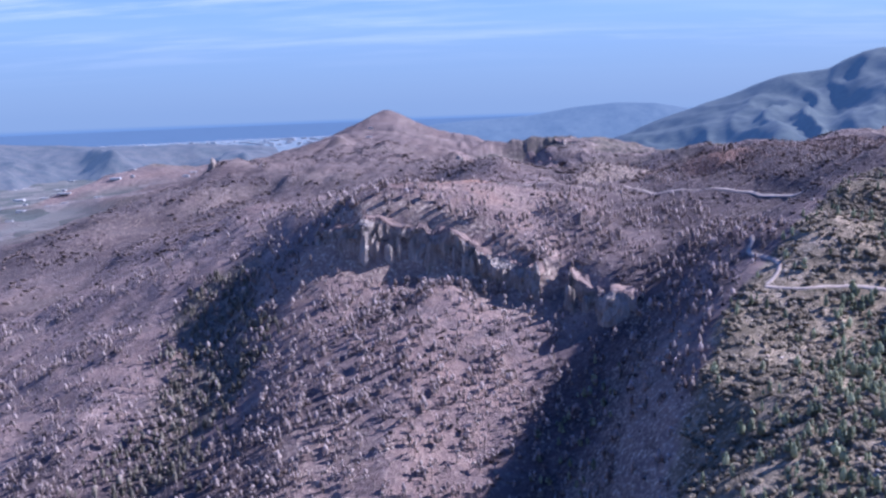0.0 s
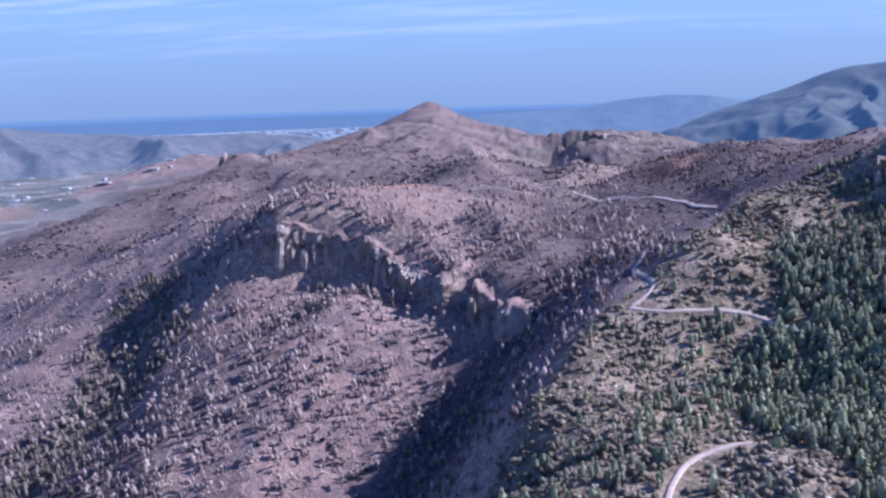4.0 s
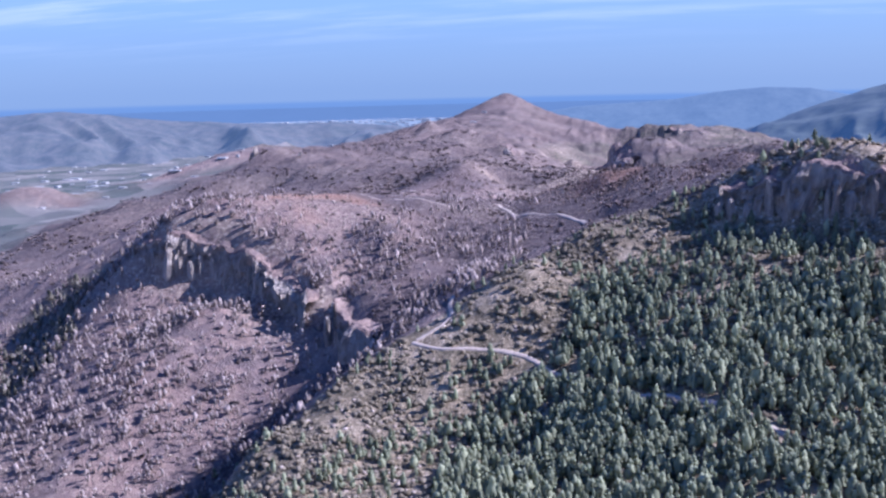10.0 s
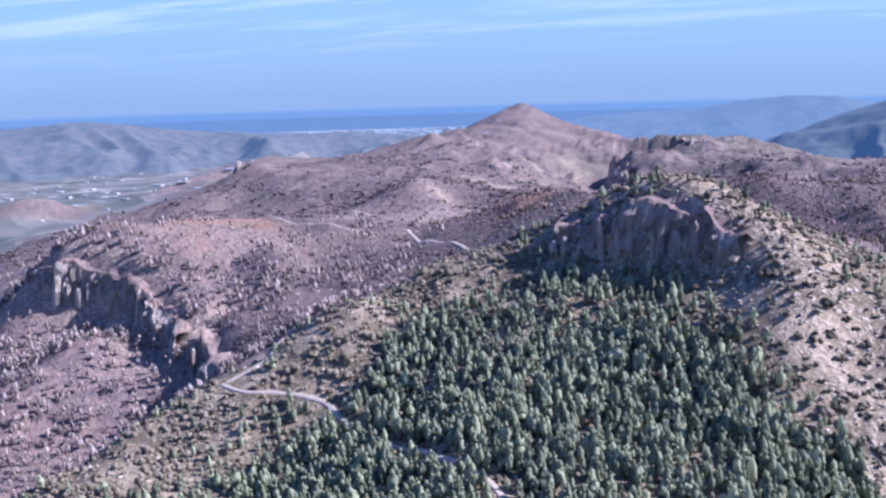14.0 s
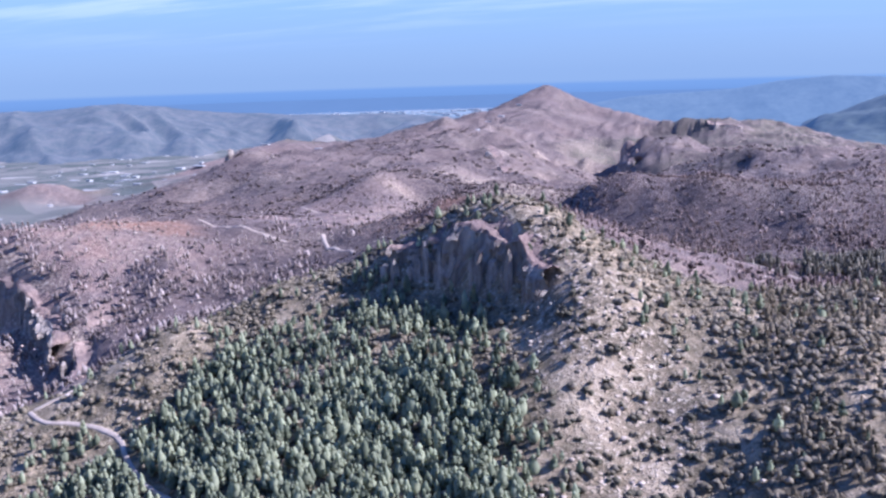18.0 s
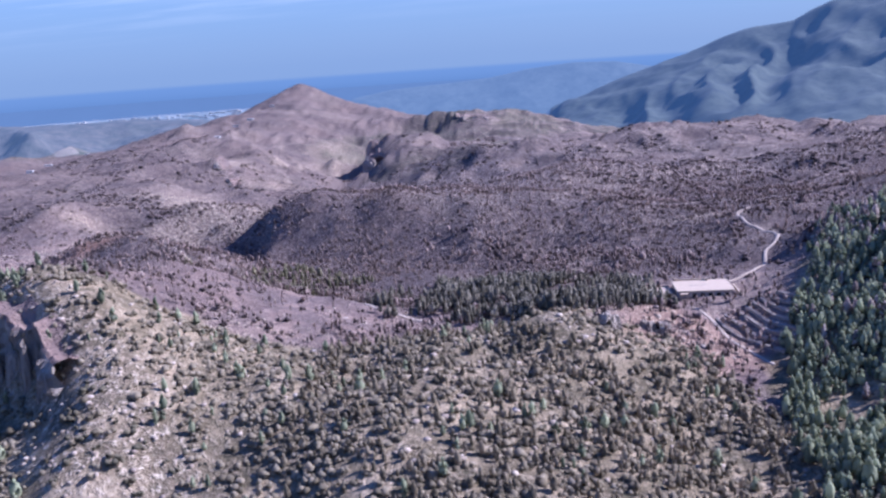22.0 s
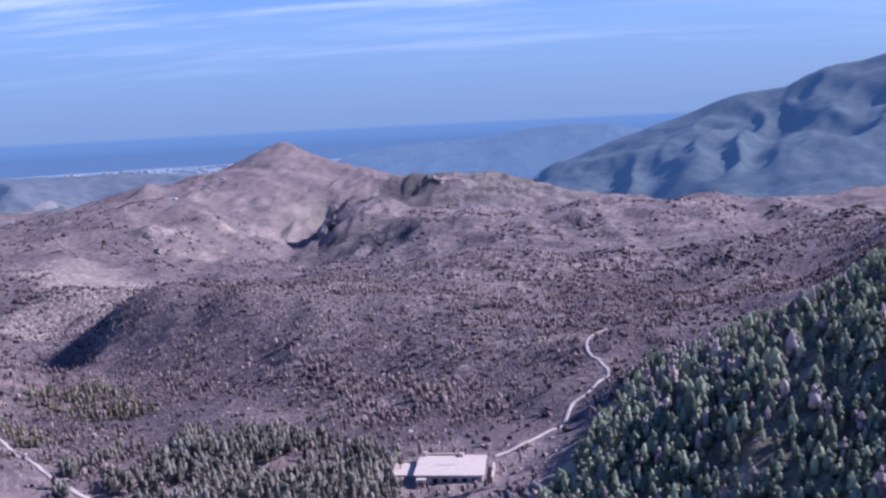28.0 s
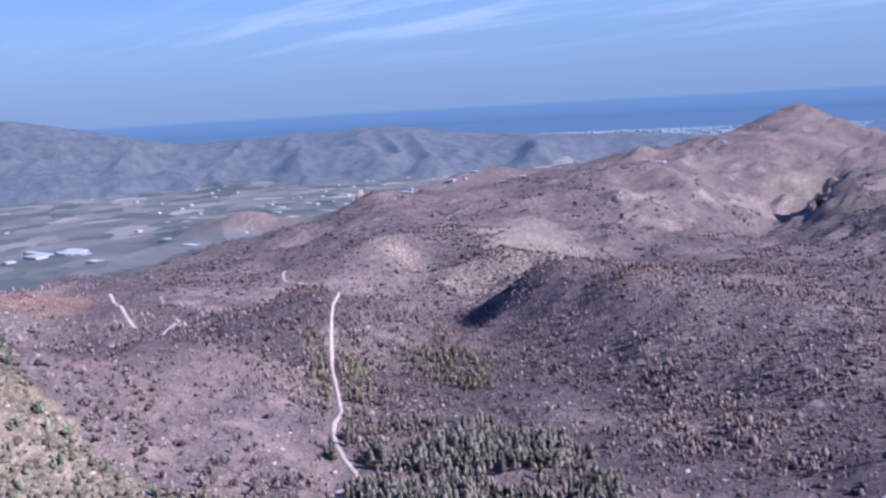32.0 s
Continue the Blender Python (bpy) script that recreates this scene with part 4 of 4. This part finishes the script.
        spur = 0.8 * (1 - 2 * np.abs(ripple(bear * 75 + warp + 0.25 * reach, reach * 0.30 + warp, 420, seed + 5))) + 0.5 * (1 - 2 * np.abs(ripple(bear * 75 - warp, reach * 0.45 + 0 * bear, 170, seed + 6)))
        z = z + 1.2 * amp * spur
        z = z + amp * (np.abs(ripple(x, y, 420, seed)) * 1.2 - 0.6 + 0.25 * ripple(x, y, 160, seed + 1) + 0.13 * (1 - 2 * np.abs(ripple(x, y, 75, seed + 2))) + 0.12 * ripple(x, y, 32, seed + 3))
        v.append(np.stack([x, y, z], 1))
    ids = np.arange(many * (deep + 8)).reshape(deep + 8, many)
    f = np.stack([ids[:-1, :-1], ids[:-1, 1:], ids[1:, 1:], ids[1:, :-1]], -1).reshape(-1, 4)
    return tagged(new(name, mesh_of(name, np.concatenate(v), f, [mat])), label, "backdrop", kind=kind)


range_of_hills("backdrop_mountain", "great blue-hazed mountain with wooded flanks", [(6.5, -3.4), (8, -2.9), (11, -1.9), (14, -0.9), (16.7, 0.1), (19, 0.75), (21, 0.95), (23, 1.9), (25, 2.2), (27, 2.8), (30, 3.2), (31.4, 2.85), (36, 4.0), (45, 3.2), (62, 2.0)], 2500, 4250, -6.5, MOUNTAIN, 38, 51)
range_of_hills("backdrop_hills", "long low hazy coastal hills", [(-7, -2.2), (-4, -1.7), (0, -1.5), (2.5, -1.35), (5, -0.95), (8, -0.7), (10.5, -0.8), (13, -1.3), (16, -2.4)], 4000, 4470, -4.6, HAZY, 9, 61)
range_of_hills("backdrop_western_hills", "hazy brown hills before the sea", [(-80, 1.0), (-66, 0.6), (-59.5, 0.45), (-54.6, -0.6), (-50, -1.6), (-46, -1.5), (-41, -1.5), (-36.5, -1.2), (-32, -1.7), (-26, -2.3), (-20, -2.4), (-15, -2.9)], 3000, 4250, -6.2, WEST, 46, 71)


def sheet(name, label, near, far, a, b, mat, category, b0=-125, b1=100):
    """A ring-shaped sheet between two reaches, its drops given in degrees."""
    bear = np.linspace(b0, b1, int(b1 - b0) + 1)
    v = []
    for k in range(9):
        s = k / 8
        reach, drop = near + (far - near) * s, a + (b - a) * s
        v.append(np.stack([MID.x + reach * np.sin(np.radians(bear)), MID.y + reach * np.cos(np.radians(bear)), MID.z - reach * np.tan(np.radians(drop)) + 0 * bear], 1))
    ids = np.arange(9 * len(bear)).reshape(9, -1)
    f = np.stack([ids[:-1, :-1], ids[:-1, 1:], ids[1:, 1:], ids[1:, :-1]], -1).reshape(-1, 4)
    return tagged(new(name, mesh_of(name, np.concatenate(v), f, [mat])), label, category, kind="structure")


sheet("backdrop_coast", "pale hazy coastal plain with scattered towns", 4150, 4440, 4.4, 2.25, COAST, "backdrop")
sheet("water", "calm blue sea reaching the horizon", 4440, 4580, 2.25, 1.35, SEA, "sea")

SAND = haze_look("shore", (0.34, 0.31, 0.28), (0.55, 0.51, 0.47), (0.26, 0.31, 0.42), 0.02, 0.30)
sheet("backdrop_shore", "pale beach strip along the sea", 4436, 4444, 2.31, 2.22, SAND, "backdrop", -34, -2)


def town(name, label, many, seed, where, size):
    """Small white buildings, too far to tell apart."""
    rng = np.random.default_rng(seed)
    x, y, z = where(rng, many)
    cube = np.array([(-1, -1, -1), (1, -1, -1), (1, 1, -1), (-1, 1, -1), (-1, -1, 1), (1, -1, 1), (1, 1, 1), (-1, 1, 1)], float) / 2
    quad = np.array([(4, 5, 6, 7), (0, 1, 5, 4), (1, 2, 6, 5), (2, 3, 7, 6), (3, 0, 4, 7)])
    big = rng.uniform(0.5, 1.3, (many, 3)) * size
    v = cube[None] * big[:, None] + np.stack([x, y, z + big[:, 2] * 0.3], 1)[:, None]
    f = quad[None] + (np.arange(many) * 8)[:, None, None]
    return tagged(new(name, mesh_of(name, v.reshape(-1, 3), f.reshape(-1, 4), [WHITEWASH], False)), label, "buildings", kind="stuff")


# whitewash with a weak blue emission for haze
WHITEWASH = haze_look("far whitewash", (0.26, 0.25, 0.25), (0.44, 0.42, 0.41), (0.26, 0.30, 0.40), 0.05, 0.12)


def on_coast(b0, b1, d0, d1):
    def where(rng, many):
        b, d = np.radians(rng.uniform(b0, b1, many)), rng.uniform(d0, d1, many)
        reach = 4150 + 290 * np.clip((4.4 - d) / 2.15, 0, 1)
        return MID.x + reach * np.sin(b), MID.y + reach * np.cos(b), MID.z - reach * np.tan(np.radians(d))
    return where


def in_valley(cx, cy, rx, ry):
    def where(rng, many):
        x, y = cx + rng.normal(size=many) * rx, cy + rng.normal(size=many) * ry
        return x, y, height_at(x, y)
    return where


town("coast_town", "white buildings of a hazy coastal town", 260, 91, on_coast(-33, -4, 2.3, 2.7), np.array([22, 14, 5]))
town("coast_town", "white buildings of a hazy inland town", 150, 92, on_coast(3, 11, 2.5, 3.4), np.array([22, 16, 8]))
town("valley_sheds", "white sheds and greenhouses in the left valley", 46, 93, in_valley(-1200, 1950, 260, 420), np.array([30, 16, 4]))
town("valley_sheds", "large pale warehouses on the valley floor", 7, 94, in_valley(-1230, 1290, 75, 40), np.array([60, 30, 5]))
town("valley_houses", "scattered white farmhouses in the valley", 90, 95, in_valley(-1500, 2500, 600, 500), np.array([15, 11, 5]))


# ---- cliffs: ranks of limestone columns ----
def part(name, me, parent, label=""):
    ob = new(name, me)
    ob.parent = parent
    ob.matrix_parent_inverse = parent.matrix_basis.inverted()
    if label:
        ob["label"] = label
    return ob


def column_mesh(rng):
    """A rough limestone column, one metre across and one high, with a broken top."""
    sides = 9
    rings = [(0.66, -0.15), (0.60, 0.15), (0.56, 0.38), (0.50, 0.62), (0.45, 0.82), (0.36, 0.95)]
    v, f = [], []
    jag = 0.55 * (rng.random(sides) - 0.5)
    a = np.arange(sides) / sides * 2 * np.pi
    for r, z in rings:
        rr = r * (1 + jag + 0.22 * (rng.random(sides) - 0.5))
        v.append(np.stack([rr * np.cos(a) + 0.05 * rng.normal(), rr * np.sin(a), z + 0.05 * rng.normal(size=sides)], 1))
    v.append(np.array([[0.05 * rng.normal(), 0.05 * rng.normal(), 1.04]]))
    k, n = np.arange(sides), (np.arange(sides) + 1) % sides
    for m in range(len(rings) - 1):
        p, q = m * sides, (m + 1) * sides
        f += [np.stack([p + k, p + n, q + n], 1), np.stack([p + k, q + n, q + k], 1)]
    p = (len(rings) - 1) * sides
    f.append(np.stack([p + k, p + n, np.full(sides, p + sides)], 1))
    return mesh_of("rock_column", np.concatenate(v), np.concatenate(f), [ROCK], False)


crag_rng = np.random.default_rng(21)
COLUMNS = [column_mesh(crag_rng) for _ in range(7)]


def cliff(name, label, top, foot, size, gap=7.0, lift=0.1, stone=ROCK, cap=GROUND):
    """A sheer fluted face between a foot line and a top line, with buttresses standing before it."""
    rng = crag_rng
    t, f = curve_through([p[:2] for p in top], 0.9), curve_through([p[:2] for p in foot], 0.9)
    many = len(t)
    run = np.linspace(0, 1, many)
    f = np.stack([np.interp(run, np.linspace(0, 1, len(f)), f[:, k]) for k in (0, 1)], 1)
    out = f - t
    out = out / np.hypot(out[:, 0], out[:, 1])[:, None]
    zt, zb = height_at(t[:, 0], t[:, 1]) + lift, height_at(f[:, 0], f[:, 1]) - 2.0
    thing = tagged(new(name), label, "cliff")
    home = Vector((*t[many // 2], float(zb[many // 2])))
    thing.matrix_basis = Matrix.Translation(home)
    far = run * many * 0.9
    rows = [(1.08, -0.05), (0.97, 0.05), (0.90, 0.14), (0.85, 0.24), (0.81, 0.35), (0.78, 0.46), (0.75, 0.57), (0.72, 0.67), (0.69, 0.77), (0.66, 0.86), (0.62, 0.94), (0.54, 1.0), (0.30, 1.01), (0.0, 1.0), (-0.25, 0.93)]
    notch = 0.22 * ripple(far, 0 * far, 16, 90) + 0.12 * ripple(far, 0 * far, 6, 91)
    v = []
    for s, h in rows:
        w = np.clip(4.4 * h * (1.06 - h), 0, 1)
        drift = 5.0 * h
        rib = (1 - np.abs(ripple(far + drift, h * 5 + 0 * far, 8.5, 92))) ** 2 * 3.6 + (1 - np.abs(ripple(far - drift, h * 9 + 0 * far, 3.8, 93))) ** 2 * 2.2
        rib = 1.4 + (rib - 1.4) * (0.75 + 0.5 * ripple(far, 0 * far, 26, 96))
        rib = rib + 1.2 * ripple(far, h * 16 + 0 * far, 2.4, 94) + 0.3 * rng.normal(size=many)
        reach = s + 0.22 * ripple(far, h * 6 + 0 * far, 15, 95) * w
        xy = t + (f - t) * reach[:, None] + out * ((rib - 2.4) * w * size)[:, None]
        z = zb + (zt - zb) * (h + (notch - 0.12) * (h > 0.5) * h * (s > 0.1)) + 0.4 * w * rng.normal(size=many)
        z = z + (0.5 < h) * (s < 0.65) * (s > -0.1) * (1.6 * ripple(xy[:, 0], xy[:, 1], 5.0, 97) + 0.8 * ripple(xy[:, 0], xy[:, 1], 2.2, 98) - 0.8)
        v.append(np.concatenate([xy, z[:, None]], 1))
    v = np.array(v) - np.array(home)
    ids = np.arange(len(rows) * many).reshape(len(rows), many)
    quads = np.stack([ids[:-1, :-1], ids[:-1, 1:], ids[1:, 1:], ids[1:, :-1]], -1).reshape(-1, 4)
    face = new("rock_face", mesh_of("rock_face", v.reshape(-1, 3), quads, [stone, cap], False, np.repeat(np.arange(len(rows) - 1) >= 10, many - 1)))
    face.parent = thing
    for k in np.arange(2, many - 2 if gap else 2, (gap or 9) / 0.9).astype(int):
        s = rng.uniform(0.62, 0.95)
        px, py = t[k] + (f[k] - t[k]) * s + rng.normal(size=2)
        ob = part("rock_column", COLUMNS[int(rng.integers(7))], thing)
        wide = gap * rng.uniform(0.45, 0.85)
        ob.matrix_basis = Matrix.LocRotScale((px, py, zb[k]), Euler((rng.normal() * 0.05, rng.normal() * 0.05, rng.random() * 6.28)), (wide, wide * rng.uniform(0.6, 1.1), (zt[k] - zb[k]) * rng.uniform(0.35, 0.8)))
    return thing


cliff("cliff", "tall grey limestone cliff with broken columns under a burnt dome", LAND["main cliff top"], LAND["main cliff foot"], 1.5)
cliff("cliff", "fluted limestone nose dropping into a shaded gully", LAND["lower cliff top"], LAND["lower cliff foot"], 0.9, 5.0, 0.1, ROCK, GROUND)
cliff("cliff", "grey fluted limestone crag crowning the pine slope", LAND["outcrop crest"], LAND["outcrop foot"], 1.4, 5.0, 0.1, ROCK, GROUND)
cliff("cliff", "craggy limestone fin among pale scree", [(22, 1500), (44, 1478), (62, 1446), (80, 1412)], [(12, 1484), (32, 1458), (50, 1428), (68, 1398)], 1.0, 0, 1.0, ROCK, GROUND)
cliff("cliff", "grey crags on the far green hill", [(370, 2790), (400, 2775), (440, 2765), (470, 2740)], [(366, 2755), (396, 2735), (436, 2725), (462, 2705)], 2.0, 0, 1.0)
cliff("cliff", "steep gorge wall in deep shade", [(256, 1760), (242, 1820), (234, 1880), (222, 1950), (226, 2040)], [(228, 1752), (212, 1812), (202, 1876), (190, 1950), (194, 2040)], 1.6, 0, 1.0)


def crag(label, x, y, tall, wide, many):
    rng = crag_rng
    thing = tagged(new("crag"), label, "rock")
    z = float(height_at(x, y))
    thing.matrix_basis = Matrix.Translation((x, y, z))
    for _ in range(many):
        ob = part("rock_column", COLUMNS[int(rng.integers(7))], thing)
        px, py = x + rng.normal() * wide * 0.5, y + rng.normal() * wide * 0.4
        big = wide * rng.uniform(0.5, 0.9)
        ob.matrix_basis = Matrix.LocRotScale((px, py, float(height_at(px, py)) - 2), Euler((0, 0, rng.random() * 6.28)), (big, big, tall * rng.uniform(0.5, 1.0) + 2))
    return thing


crag("dark rock knob on the long burnt ridge", -342, 1309, 13, 9, 4)
crag("small dark rock tooth on the burnt ridge", -268, 1304, 7, 7, 3)
crag("pale rocks at the wood's edge", 476, 438, 4, 5, 7)
crag("pale rocks at the wood's edge", 494, 447, 3.5, 4, 6)


# ---- the farm shed by the terraces ----
def box(name, x0, x1, y0, y1, z0, z1, mat, parent, label="", lip=0.05):
    """A box with softened edges, in the parent's own axes."""
    bm = bmesh.new()
    bmesh.ops.create_cube(bm, size=1)
    for v in bm.verts:
        v.co = Vector(((x0 + x1) / 2 + v.co.x * (x1 - x0), (y0 + y1) / 2 + v.co.y * (y1 - y0), (z0 + z1) / 2 + v.co.z * (z1 - z0)))
    bmesh.ops.bevel(bm, geom=bm.edges[:], offset=lip, segments=1, affect="EDGES")
    me = bpy.data.meshes.new(name)
    bm.to_mesh(me)
    bm.free()
    me.materials.append(mat)
    ob = new(name, me)
    ob.parent = parent
    if label:
        ob["label"] = label
    return ob


CONCRETE = plain("pale concrete", (0.45, 0.35, 0.27), (0.57, 0.46, 0.37), 0.5, 0.85, 0.2, 0.05)
RENDERED = plain("weathered render", (0.30, 0.26, 0.24), (0.50, 0.44, 0.40), 0.6, 0.9, 0.3, 0.05)
BAY_SHADE = plain("dark opening", (0.015, 0.015, 0.018), (0.03, 0.03, 0.03), 1.0)
DRY_STONE = plain("dry stone", (0.20, 0.165, 0.15), (0.44, 0.38, 0.34), 1.2, 0.95, 0.8, 0.3)
base = min(float(height_at(x, y)) for x in (511, 520, 530) for y in (482, 490, 498))
shed = tagged(new("farm_shed"), "long low farm shed with a pale flat concrete roof", "shed")
shed.matrix_basis = pose(520.5, 490.5, base, 0, 0, -3)
box("wall", -10.2, 10.2, -7.3, -6.9, -2.5, 3.0, RENDERED, shed, "weathered front wall in shade")
box("wall", -10.2, 10.2, 6.9, 7.3, -2.5, 3.0, RENDERED, shed)
box("wall", -10.2, -9.8, -6.88, 6.88, -2.5, 3.0, RENDERED, shed)
box("wall", 9.8, 10.2, -6.88, 6.88, -2.5, 3.0, RENDERED, shed)
box("roof", -10.8, 10.8, -7.9, 7.9, 3.004, 3.35, CONCRETE, shed, "pale flat roof slab with a dark damp streak")
box("parapet", -9.0, 3.0, 7.3, 7.75, 3.354, 4.0, CONCRETE, shed)
box("roof_box", 2.2, 3.4, 6.0, 7.2, 3.354, 4.4, CONCRETE, shed)
box("roof_box", -9.6, -8.4, 6.6, 7.7, 3.354, 4.6, CONCRETE, shed)
box("porch_slab", -9.8, -6.9, -9.6, -7.95, 2.3, 2.6, CONCRETE, shed)
box("pillar", -9.6, -9.2, -9.4, -9.0, -2.0, 2.296, CONCRETE, shed)
box("pillar", -7.5, -7.1, -9.4, -9.0, -2.0, 2.296, CONCRETE, shed)
# flat near-black panels on the front wall paint in shade; nothing is cut open
for k in range(5):
    box("bay_panel", -5.0 + 3.0 * k, -3.4 + 3.0 * k, -7.34, -7.26, 0.2, 2.1, BAY_SHADE, shed, "flat dark panel painting the shade of a bay", 0.01)
box("damp_streak", -5.0, 1.6, -0.6, 0.2, 3.354, 3.362, plain("damp stain", (0.30, 0.24, 0.22), (0.42, 0.35, 0.32), 0.8), shed, "", 0.003)
yard_wall = tagged(new("yard_wall"), "low whitewashed yard wall beside the shed", "wall")
yard_wall.matrix_basis = pose(533.5, 489, base, 0, 0, -3)
box("wall_run", -0.3, 0.3, -8, 6, -2.0, 1.7, CONCRETE, yard_wall)
box("wall_coping", -0.38, 0.38, -8.1, 6.1, 1.704, 1.85, CONCRETE, yard_wall)
yard = tagged(new("yard_slab"), "pale concrete yard slab at the end of the shed", "slab")
yard.matrix_basis = pose(505.5, 493, base, 0, 0, -3)
box("slab", -3.4, 3.4, -4.5, 5.0, -2.5, 1.2, CONCRETE, yard)
box("kerb", -3.4, 3.4, 5.01, 5.4, -2.5, 1.7, CONCRETE, yard)
hut = tagged(new("hut"), "small ruined pinkish stone hut beside the shed", "hut")
hut.matrix_basis = pose(500, 501, float(height_at(500, 501)), 0, 0, 12)
PINK = plain("pink render", (0.40, 0.26, 0.22), (0.60, 0.44, 0.38), 0.7)
for a in ((-2.4, 2.4, -2.2, -1.9, -1.5, 2.6), (-2.4, 2.4, 1.9, 2.2, -1.5, 3.1), (-2.4, -2.1, -1.89, 1.89, -1.5, 2.9), (2.1, 2.4, -1.89, 1.89, -1.5, 2.2)):
    box("wall", *a, PINK, hut)
box("roof", -2.6, 1.0, -0.2, 2.4, 3.11, 3.3, PINK, hut, "half-fallen roof")


# ---- dry-stone terrace walls below the shed ----
def terrace_wall(ax, ay, bx, by):
    rng = crag_rng
    line = np.array([(ax + (bx - ax) * t, ay + (by - ay) * t) for t in np.linspace(0, 1, 15)])
    line[:, 0] += 0.9 * ripple(line[:, 0], line[:, 1], 9, 81)
    way = np.array([bx - ax, by - ay]) / math.hypot(bx - ax, by - ay)
    side = np.array([-way[1], way[0]])
    prof = np.array([(-0.55, -0.8), (-0.5, 0.9), (0.15, 1.15), (0.5, 0.95), (0.7, -0.8)])
    z = height_at(line[:, 0], line[:, 1])
    v = np.empty((len(line), 5, 3))
    for k, (o, h) in enumerate(prof):
        v[:, k, :2] = line + side * (o + 0.12 * rng.normal(size=(len(line), 1)))
        v[:, k, 2] = z + h + 0.12 * rng.normal(size=len(line))
    ids = np.arange(len(line) * 5).reshape(-1, 5)
    f = np.stack([ids[:-1, :-1], ids[:-1, 1:], ids[1:, 1:], ids[1:, :-1]], -1).reshape(-1, 4)
    return tagged(new("terrace_wall", mesh_of("terrace_wall", v.reshape(-1, 3), f, [DRY_STONE], False)), "low dry-stone terrace wall on the burnt slope", "terrace wall", "terrace walls")


for k in range(8):
    s = k * 4.3
    terrace_wall(541 - 0.86 * s + 4, 478 - 0.5 * s, 558 - 0.86 * s + 2, 449 - 0.5 * s)


# ---- single trees that stand apart ----
def tree_thing(name, parts, mats, label, category, group):
    """A tree one metre tall: a stem and a crown under one base."""
    thing = tagged(new(name), label, category, group)
    for nm, (v, f), mat in zip(("trunk", "crown"), parts, mats):
        part(nm, mesh_of(nm, v, f, [mat]), thing)
    return thing


def grove(name, makers, mats, label, category, group, x, y, lo, hi, seed):
    rng = np.random.default_rng(seed)
    z = height_at(x, y)
    first = [tree_thing(name, m, mats, label, category, group) for m in makers]
    for k in range(len(x)):
        tall, fat = rng.uniform(lo, hi), rng.uniform(0.85, 1.3)
        m = Matrix.LocRotScale((x[k], y[k], z[k]), Euler((0, 0, rng.random() * 6.28)), (tall * fat, tall * fat, tall))
        if k < len(first):
            first[k].matrix_basis = m
        else:
            ob = copy_thing(first[k % len(first)], m)
            ob.matrix_basis = m


grow = np.random.default_rng(33)
x, y = spots(grow, 4000, (150, 230, 330, 345), lambda x, y: inside(x, y, FOREST) * 0.2 * ~on_track(x, y))
grove("pine_tree", PINES, [BARK, NEEDLES], "green pine with a ragged crown on the unburnt slope", "tree", "pines of the slope", x[:280], y[:280], 5.0, 9.5, 1)
x, y = spots(grow, 3000, (-110, 340, 60, 480), lambda x, y: 0.2 + 0 * x)
grove("burnt_tree", DEAD, [BARK, SINGED], "scorched pale pine standing on burnt ground", "tree", "scorched pines", x[:280], y[:280], 4.5, 8.5, 2)


def bush_thing(parts):
    thing = tagged(new("bush", mesh_of("bush", *parts[1], [JUNIPER])), "rounded dark juniper bush on pale stony ground", "bush", "bushes of the pale crest")
    return thing


first = [bush_thing(b) for b in BUSHES]
x, y = spots(grow, 900, (325, 255, 380, 380), lambda x, y: 0.35 * (near_line(x, y, PALE) < 22))
z = height_at(x, y)
for k in range(min(len(x), 110)):
    big = grow.uniform(1.4, 3.2)
    m = Matrix.LocRotScale((x[k], y[k], z[k]), Euler((0, 0, grow.random() * 6.28)), (big * 1.2, big * 1.2, big * 0.8))
    ob = first[k] if k < len(first) else copy_thing(first[k % len(first)], m)
    ob.matrix_basis = m
